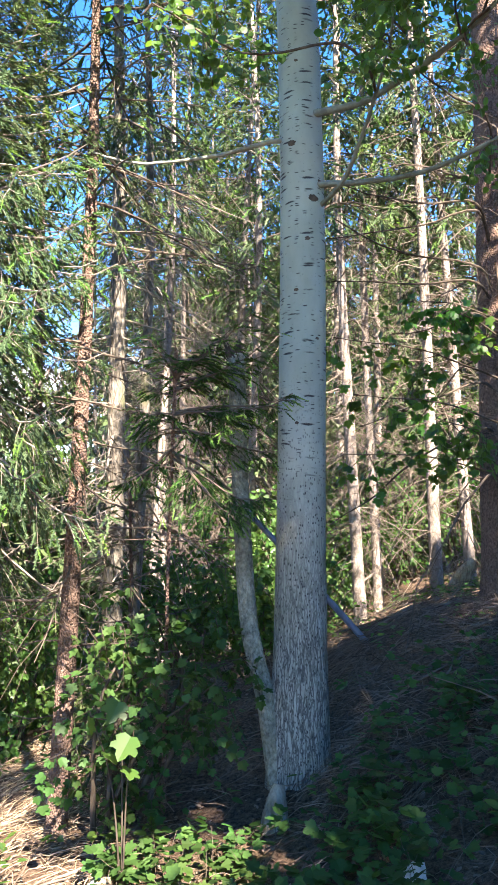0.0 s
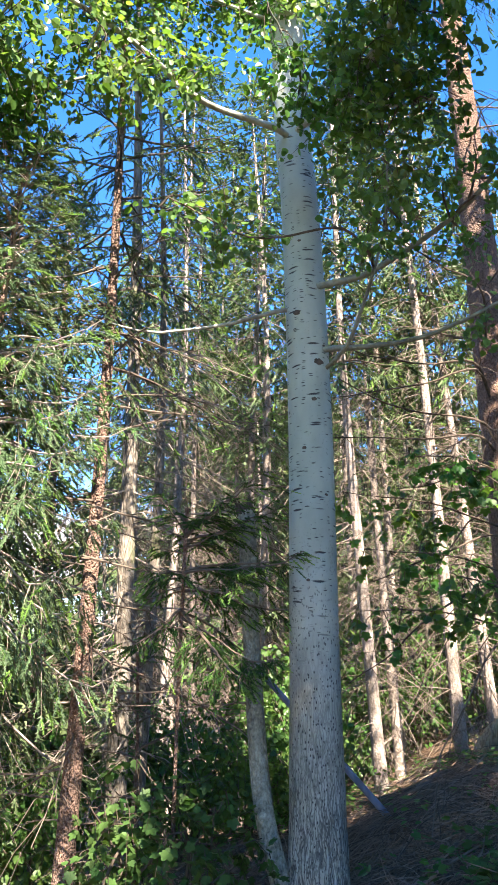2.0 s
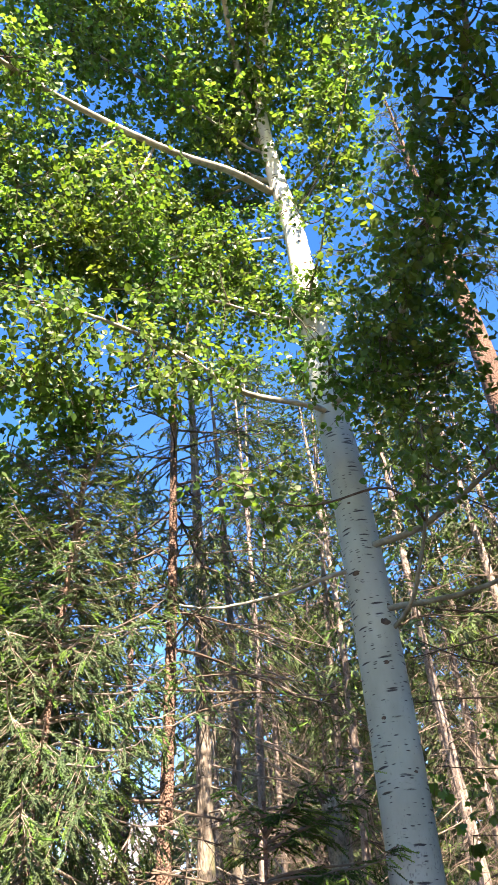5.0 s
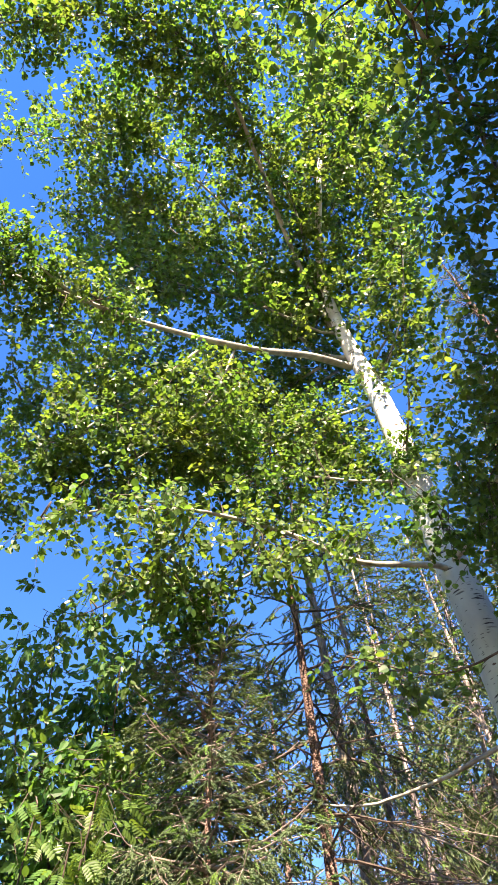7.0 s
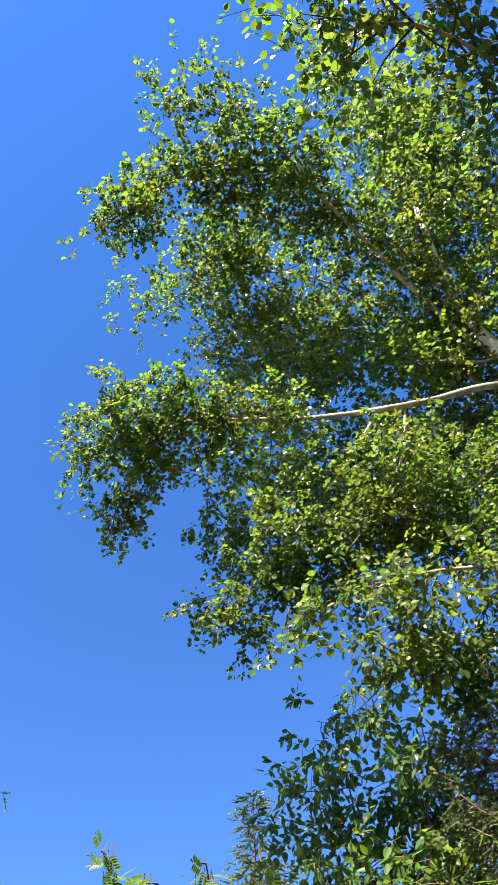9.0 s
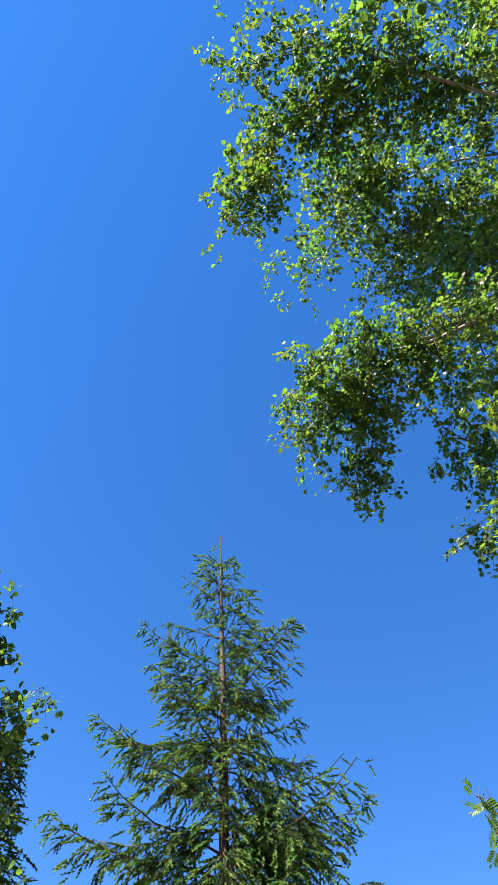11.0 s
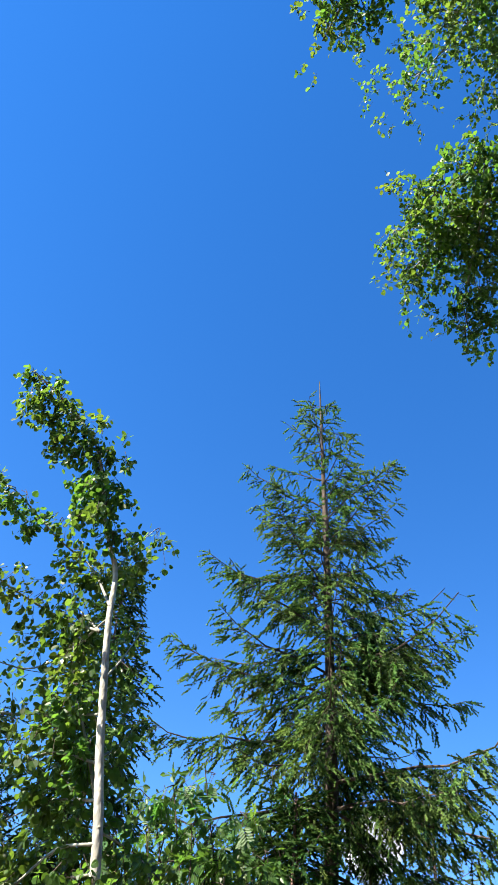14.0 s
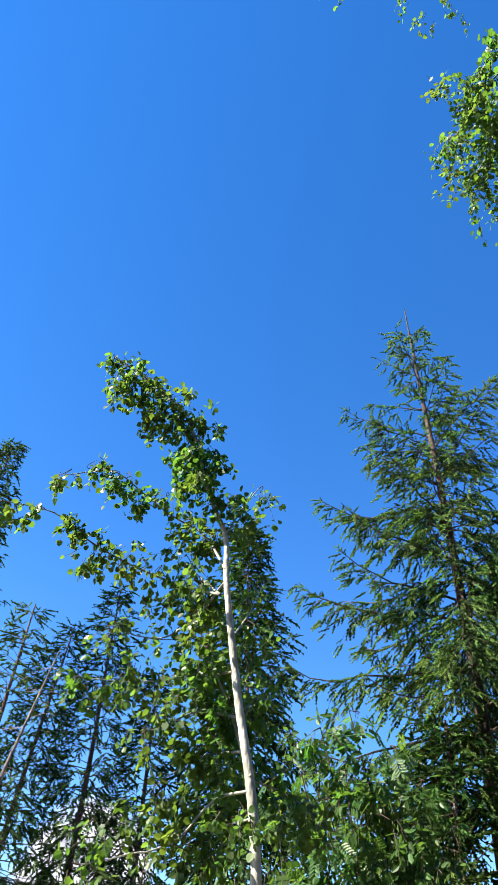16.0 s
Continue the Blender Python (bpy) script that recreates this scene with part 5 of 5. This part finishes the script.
bush("rowan", (-2.9, 3.9), [(-3.3, 2.25, 4.05), (-2.9, 2.6, 3.95), (-2.4, 3.0, 3.75), (-2.1, 3.1, 3.5), (-2.6, 2.8, 3.7), (-1.9, 3.1, 3.3), (-3.0, 2.35, 3.8), (-1.7, 3.2, 3.0), (-2.1, 2.9, 2.9), (-1.8, 3.1, 3.55)], ROWAN_LEAF, 0.125, M_ROWAN, 52, "young rowan with feathered light green leaves", "shrub", 0.18, 6, 5, 4, r0=0.014, start=0.5)
bush("maple_thicket", (-6.0, 0.2), [(-5.95, 0.1, 3.7), (-5.95, 0.45, 3.5), (-5.9, 0.7, 2.9), (-5.9, -0.2, 3.2), (-5.8, 0.4, 2.6), (-6.1, -0.5, 2.8), (-6.0, 0.9, 3.2), (-5.9, -0.1, 2.5)], OVAL_LEAF, 0.066, M_LEAF_Y, 53,
     "leafy green thicket below the spruce", "shrub", 0.45, 16, 9, 10)
bush("elder", (-6.05, 0.75), [(-5.79, 0.09, 3.8), (-5.92, 0.38, 3.98), (-6.07, 0.71, 3.78), (-5.7, -0.01, 3.43), (-5.76, 0.31, 3.54), (-5.89, 0.6, 3.39), (-6.02, 0.92, 3.51), (-5.77, 0.17, 3.18)], ROWAN_LEAF, 0.15, M_LEAF_D, 56, "dark green shrub with feathered leaves", "shrub", 0.22, 8, 5, 4, r0=0.014, start=0.45)
GREEN = "sunlit leafy shrubs"
for i, (x, y, h) in enumerate([(-0.9, 9.0, 1.4), (-0.2, 9.6, 1.9), (0.5, 9.4, 1.6), (-1.7, 9.2, 1.5), (0.2, 8.2, 1.0), (-2.6, 8.8, 1.2), (-3.2, 8.0, 1.0), (1.0, 11.5, 1.8), (2.2, 12.0, 2.2), (3.4, 12.0, 2.6), (-3.6, 10.5, 1.8), (-4.6, 9.0, 1.5),
                                (4.4, 13.0, 2.8), (1.6, 13.5, 2.6), (0.4, 14.5, 2.6), (-1.4, 14.5, 2.2), (-3.0, 9.8, 2.6), (-4.0, 8.0, 2.4), (-5.2, 10.0, 3.0), (-2.4, 7.4, 1.6)]):
    g = floor_at(x, y)
    bush("shrub", (x, y), [(x - 0.4, y - 0.2, g + h), (x + 0.4, y, g + h * 0.85), (x, y - 0.4, g + h * 0.7), (x + 0.1, y + 0.3, g + h * 1.1)], ASPEN_LEAF_SMALL, 0.062, M_LEAF_Y, 200 + i, "green broadleaved shrub in sun between the trunks", "shrub", 0.5, 8, 8, 8, group=GREEN)

# ---- low growth, dead wood and litter ----
spruce((-0.50, 4.40), (-0.44, 4.34, 2.54), 0.016, 1.90, 0.58, 31, "small shaded spruce with drooping dark boughs", True, 0.14, 6, needle=M_NEEDLE_D, fresh=0.18, fill=0.9, shoot=0.072, shape=0.35, droop=0.40, twig_gap=0.034, side_bias=(-0.2, 0.6), template=SHOOT_NEAR, twig_len=0.33, hanging=0.65)


def make_shade_maple():
    tree = thing("maple", (0, 0, 0), "thin shaded maple with flat dark sprays of lobed leaves", "sapling")
    fol = Foliage(55)
    g = floor_at(2.05, 5.55)
    part("trunk", trunk_mesh([(2.05, 5.55, g - 0.05), (1.98, 5.5, 2.2), (1.85, 5.3, 3.4)], [0.022, 0.016, 0.006], 10, 30, 0.03, material=M_DARKWOOD, seed=5), tree)
    for tip, z in [((0.62, 5.34, 2.83), 2.55), ((1.10, 5.25, 3.12), 3.0), ((1.35, 5.1, 2.98), 2.85), ((0.85, 5.3, 2.42), 2.2), ((1.3, 5.1, 2.2), 1.95), ((0.72, 5.35, 2.02), 1.8), ((2.3, 5.0, 2.3), 2.2)]:
        a = np.array([1.98, 5.5, z])
        b = np.array(tip)
        limb_with_leaves(fol, tree, [a, a * 0.5 + b * 0.5 + (0, 0, 0.07), b], 0.008, 0.003, 0.15, 8, 3, MAPLE_LEAF, 0.062, 0.35, M_DARKWOOD, "", 4, facing=(0, 0, 1))
    fol.parts(tree, M_DARKWOOD, [M_LEAF_D])


make_shade_maple()
spruce((-0.85, 5.2), (-0.85, 5.2, 1.7), 0.02, 0.2, 0.8, 32, "small dark spruce sapling in the shade", True, 0.2, 5, fresh=0.05, fill=0.8, shoot=0.117)
bush("hazel", (-0.75, 4.3), [(-0.9, 4.1, 0.95), (-0.45, 4.0, 0.8), (-0.7, 4.4, 1.15), (-0.3, 4.3, 0.9), (-0.55, 4.2, 1.0), (-0.2, 4.1, 0.65)], MAPLE_LEAF, 0.048, M_HERB, 54, "low dark-leaved shrub in shade", "shrub", 0.30, 6, 5, 7, facing=(0, 0, 1))


def make_maple():
    x, y = -0.58, 3.48
    g = floor_at(x, y)
    tree = thing("maple_sapling", (x, y, g), "maple sapling with large bright lobed leaves", "sapling")
    r = np.random.default_rng(15)
    me = as_mesh("leaf", *[MAPLE_LEAF[0] * 0.105, MAPLE_LEAF[1]], [M_LEAF_Y])
    for tip in [(-0.57, 3.33, 0.76), (-0.70, 3.29, 0.70), (-0.50, 3.26, 0.63)]:
        tip = np.array(tip) - np.array([x, y, g])
        P = curve([(0, 0, -0.03), (tip[0] * 0.35, tip[1] * 0.35, tip[2] * 0.6), tip], 10)
        v, f = tubes(P[None], np.linspace(0.006, 0.0025, 10)[None], 6)
        stem = part("stem", as_mesh("stem", v, f, [M_DARKWOOD], smooth=True), tree)
        for k in range(2):
            a = r.uniform(0, 6.28)
            d = np.array([0.8 * math.cos(a), -0.5, -0.75]) if k == 0 else np.array([math.cos(a), math.sin(a) - 0.3, -0.4])
            ob = part("leaf", me, stem)
            b = frames(d[None], np.array([[0.1, 0.1, 1.0]]) + r.normal(0, 0.3, (1, 3)))[0]
            p = P[9 - 2 * k] + 0.03 * d
            ob.matrix_local = Matrix.Translation(p) @ Matrix(b.tolist()).to_4x4() @ Matrix.Scale(r.uniform(0.7, 1.1) * (1.0, 0.75, 0.6)[k], 4)
    return tree


make_maple()


def on_ground(n, rng, box, lift=(0.0, 0.03)):
    x, y = rng.uniform(box[0], box[1], n), rng.uniform(box[2], box[3], n)
    return np.stack([x, y, ground_height(x, y) + rng.uniform(*lift, n)], -1)


def lying(n, rng, box, length, k=6, lift=(0.0, 0.06), wiggle=0.3, arch=0.18):
    """Twigs that lie on the ground and follow it."""
    p = on_ground(n, rng, box)
    a = rng.uniform(0, 6.28, n)
    L = rng.uniform(*length, n)
    s = np.linspace(-0.5, 0.5, k)[None, :]
    P = np.zeros((n, k, 3))
    P[..., 0] = p[:, None, 0] + np.cos(a)[:, None] * L[:, None] * s
    P[..., 1] = p[:, None, 1] + np.sin(a)[:, None] * L[:, None] * s
    P += np.cumsum(rng.normal(0, wiggle, (n, k, 3)), axis=1) * L[:, None, None] / k
    up = rng.uniform(*lift, n)[:, None] + arch * L[:, None] * np.abs(rng.normal(0, 1, n))[:, None] * (0.25 - s**2) * 2
    P[..., 2] = ground_height(P[..., 0], P[..., 1]) + up
    return P


lr = np.random.default_rng(91)
pieces = []
for n, box, length, rad in [(3000, (0.3, 4.0, 3.4, 7.6), (0.10, 0.5), 0.0026), (260, (0.4, 4.0, 3.6, 8.0), (0.4, 0.9), 0.004), (420, (0.6, 2.6, 5.2, 6.6), (0.25, 0.7), 0.0032), (900, (-3.0, 1.0, 2.2, 6.0), (0.1, 0.6), 0.003), (700, (-2.0, 5.0, 7.0, 12.0), (0.2, 1.0), 0.005)]:
    P = lying(n, lr, box, length)
    pieces.append(tubes(P, (rad * lr.uniform(0.5, 1.3, n))[:, None] * np.linspace(1, 0.45, 6)[None], 3))
v, f = joined(pieces)
part("brushwood", as_mesh("brushwood", v, f, [M_BRUSH]), None, "tangle of dead brown twigs on the slope", "stuff")
tagged(bpy.data.objects["brushwood"], category="twigs")

P = lying(2600, lr, (-3.2, -0.7, 2.6, 7.5), (0.08, 0.4), 4, (0.0, 0.04))
v, f = tubes(P, np.linspace(0.0022, 0.001, 4)[None] * np.ones((2600, 1)), 3)
tagged(part("dry_straw", as_mesh("dry_straw", v, f, [M_STRAW]), None, "pale dry straw and needles in the sun", "stuff"), category="straw")

# needles and dead leaves, as small flat flakes
n = 9000
p = on_ground(n, lr, (-3.5, 4.5, 1.8, 8.0), (0.002, 0.02))
b = frames(lr.normal(0, 1, (n, 3)) * np.array([1, 1, 0.25]), np.array([0, 0, 1.0]) + lr.normal(0, 0.35, (n, 3)))
v, f = scatter(*OVAL_LEAF, p, b, lr.uniform(0.015, 0.05, n))
tagged(part("dead_leaves", as_mesh("dead_leaves", v, f, [M_BRUSH]), None, "small dead brown leaves and flakes", "stuff"), category="leaves")


def herbs(seed, spots, tall, leaf, size, mat, name, label, per=7, stem_r=0.002):
    """Low leafy plants, each a stem or two with leaves."""
    r = np.random.default_rng(seed)
    fol = Foliage(seed)
    n = len(spots)
    way = np.stack([r.normal(0, 0.45, n), r.normal(0, 0.45, n), np.ones(n)], -1)
    L = r.uniform(*tall, n)
    P = strands(spots, way, L, 5, np.full(n, 0.25), 0.08, r)
    fol.twig(P, np.linspace(stem_r, stem_r * 0.5, 5)[None] * np.ones((n, 1)), 3)
    idx = np.repeat(np.arange(n), per)
    j = r.integers(2, 5, len(idx))
    a = r.uniform(0, 6.28, len(idx))
    y = np.stack([np.cos(a), np.sin(a), r.normal(-0.1, 0.3, len(idx))], -1)
    pos = P[idx, j] + y * r.uniform(0.01, 0.05, len(idx))[:, None]
    fol.add(leaf, pos, frames(y, np.array([0, 0, 1.0]) + r.normal(0, 0.35, (len(idx), 3))), size * r.uniform(0.6, 1.25, len(idx)))
    v, f = joined(fol.leaves)
    fq = joined(fol.twigs)
    ft = np.concatenate([fq[1][:, [0, 1, 2]], fq[1][:, [0, 2, 3]]])
    me = as_mesh(name, np.concatenate([fq[0], v]), np.concatenate([ft, f + len(fq[0])]), [M_DARKWOOD, mat], np.r_[np.zeros(len(ft), int), np.ones(len(f), int)])
    return tagged(part(name, me, None, label, "stuff"), category="plants")


herbs(61, np.concatenate([on_ground(230, lr, (0.55, 2.4, 2.3, 4.6)), on_ground(150, lr, (-0.7, 0.7, 2.4, 3.9)), on_ground(60, lr, (1.2, 2.6, 3.6, 5.2))]), (0.10, 0.38), MAPLE_LEAF, 0.054, M_HERB, "undergrowth", "low dark green leafy undergrowth in the shade")
herbs(62, np.concatenate([on_ground(160, lr, (-3.0, 3.5, 2.2, 6.0)), on_ground(260, lr, (-2.5, 4.5, 8.0, 13.0)), on_ground(200, lr, (2.0, 5.0, 6.5, 10.0))]), (0.08, 0.35), OVAL_LEAF, 0.06, M_LEAF_Y, "seedlings", "scattered green seedlings on the forest floor")


def log(name, points, radii, mat, label, category, seed, sides=16, rings=30, rough=0.06):
    ob = thing(name, points[0], label, category)
    pts = np.asarray(points, float) - np.asarray(points[0], float)
    part("wood", trunk_mesh(pts, radii, sides, rings, rough, material=mat, seed=seed), ob)
    return ob


log("leaning_pole", [(1.13, 6.19, 0.3), (0.89, 6.25, 0.57), (0.41, 6.38, 1.1), (-0.08, 6.5, 1.63)], [0.028, 0.028, 0.026, 0.024], M_BLUEWOOD, "bluish grey barkless pole leaning behind the aspen", "pole", 3)
log("fallen_log", [(-0.95, 2.9, floor_at(-0.95, 2.9) + 0.04), (-0.75, 3.35, floor_at(-0.75, 3.35) + 0.05), (-0.62, 3.75, floor_at(-0.62, 3.75) + 0.05)], [0.055, 0.05, 0.04], M_ROTTEN, "short rotten log with peeling pale bark", "log", 6)
log("broken_stump", [(0.13, 3.98, floor_at(0.13, 3.98) - 0.05), (0.14, 4.0, floor_at(0.13, 3.98) + 0.10), (0.16, 4.03, floor_at(0.13, 3.98) + 0.2)], [0.085, 0.06, 0.03], M_ROTTEN, "small grey crumbling stump in front of the aspen", "stump", 7, rough=0.15)
log("split_stump", [(2.45, 8.98, floor_at(2.45, 8.98) - 0.05), (2.59, 8.96, floor_at(2.45, 8.98) + 0.26), (2.75, 8.94, floor_at(2.45, 8.98) + 0.46)], [0.12, 0.10, 0.06], M_SPLIT, "broken stump with orange split wood", "stump", 8, rough=0.18)
FALLEN = "fallen dead branches"
for i, (x, y, a, L) in enumerate([(1.6, 5.6, 0.1, 1.6), (1.9, 6.3, -0.15, 1.9), (1.3, 5.0, 0.5, 1.1), (2.3, 5.4, 2.2, 1.2), (0.75, 4.2, 1.3, 0.8), (1.0, 4.6, 2.4, 0.9), (0.9, 4.9, 0.3, 0.9), (1.5, 4.3, 1.0, 0.7), (2.6, 6.0, 0.2, 1.5), (-0.9, 3.6, 0.9, 0.8)]):
    br = np.random.default_rng(300 + i)
    ob = thing("fallen_branch", (x, y, floor_at(x, y)), "dead grey branch lying on the slope", "branch", FALLEN)
    s = np.linspace(-0.5, 0.5, 10)
    P = np.stack([x + math.cos(a) * L * s, y + math.sin(a) * L * s, 0 * s], -1) + np.cumsum(br.normal(0, 0.012, (10, 3)), axis=0)
    P[:, 2] = ground_height(P[:, 0], P[:, 1]) + 0.04 + 0.05 * np.sin(3 * s + i)
    P -= np.array(ob.location)
    S = strands(P[br.integers(2, 9, 9)], br.normal(0, 1, (9, 3)) * np.array([1, 1, 0.3]), br.uniform(0.12, 0.45, 9), 4, np.full(9, 0.1), 0.15, br)
    v, f = tubes(P[None], np.linspace(0.009, 0.004, 10)[None], 6)
    stem = part("stem", as_mesh("stem", v, f, [M_BRUSH], smooth=True), ob)
    for b in range(9):
        part("twig", as_mesh("twig", *tubes(S[b:b + 1], np.linspace(0.004, 0.002, 4)[None], 4), [M_BRUSH]), stem)


# crumpled scraps
for name, x, y, size, mat, label, cat in [("paper_scrap", 0.66, 3.02, 0.055, M_WHITE, "crumpled white paper scrap among leaves", "litter"), ("pale_stone", -0.24, 2.95, 0.05, M_BLUE, "small bluish stone lying in the litter", "stone")]:
    bm = bmesh.new()
    bmesh.ops.create_icosphere(bm, subdivisions=3, radius=size)
    for vert in bm.verts:
        d = noise.noise(vert.co * 28) * 0.45 + noise.noise(vert.co * 60) * 0.2
        vert.co = vert.co * (1 + d)
        vert.co.z *= 0.8 if mat is M_BLUE else 1.2
    me = bpy.data.meshes.new(name)
    bm.to_mesh(me)
    bm.free()
    me.materials.append(mat)
    ob = tagged(new(name, me), label, cat)
    ob.location = (x, y, floor_at(x, y) + size * 0.5)

# ---- far woods that close the view ----
fr = np.random.default_rng(5)
n = 260
ang = fr.uniform(-1.25, 1.15, n)
dist = fr.uniform(26, 70, n)
fx, fy = np.sin(ang) * dist, np.cos(ang) * dist
fz = ground_height(fx, fy)
fh = np.where(ang > -0.24, fr.uniform(11.0, 18.0, n), fr.uniform(4.5, 8.0, n))
fol = Foliage(500)
k = 64
idx = np.repeat(np.arange(n), k)
u = fr.uniform(0.05, 1, len(idx))
a = fr.uniform(0, 6.28, len(idx))
rad = (1 - u) * fh[idx] * 0.2 + 0.1
pos = np.stack([fx[idx] + rad * np.cos(a), fy[idx] + rad * np.sin(a), fz[idx] + u * fh[idx]], -1)
out = np.stack([np.cos(a), np.sin(a), np.full(len(a), -0.35)], -1)
fol.add(SHOOT_WOODS, pos, frames(out, np.array([0, 0, 1.0]) + fr.normal(0, 0.2, (len(idx), 3))), fr.uniform(1.3, 2.6, len(idx)))
v, f = joined(fol.leaves)
tagged(part("far_woods", as_mesh("far_woods", v, f, [M_NEEDLE]), None, "distant green conifer wood", "stuff"), category="woods")
B = np.stack([fx, fy, fz - 0.2], -1)
T = np.stack([fx + fr.normal(0, 0.3, n), fy, fz + fh * 0.97], -1)
trunks = tubes(np.stack([B, B * 0.5 + T * 0.5, T], 1), np.array([[0.12, 0.08, 0.02]]) * np.ones((n, 1)), 5)
idx = np.repeat(np.arange(n), 16)
u = fr.uniform(0.05, 0.75, len(idx))
q = B[idx] * (1 - u)[:, None] + T[idx] * u[:, None]
bare = strands(q, fr.normal(0, 1, (len(idx), 3)) * np.array([1, 1, 0.2]), fr.uniform(0.6, 1.8, len(idx)), 3, np.full(len(idx), 0.4), 0.1, fr)
v, f = joined([trunks, tubes(bare, np.array([[0.014, 0.010, 0.006]]) * np.ones((len(idx), 1)), 3)])
tagged(part("far_trunks", as_mesh("far_trunks", v, f, [M_PALE]), None, "distant pale conifer trunks with bare branches", "stuff"), category="woods")
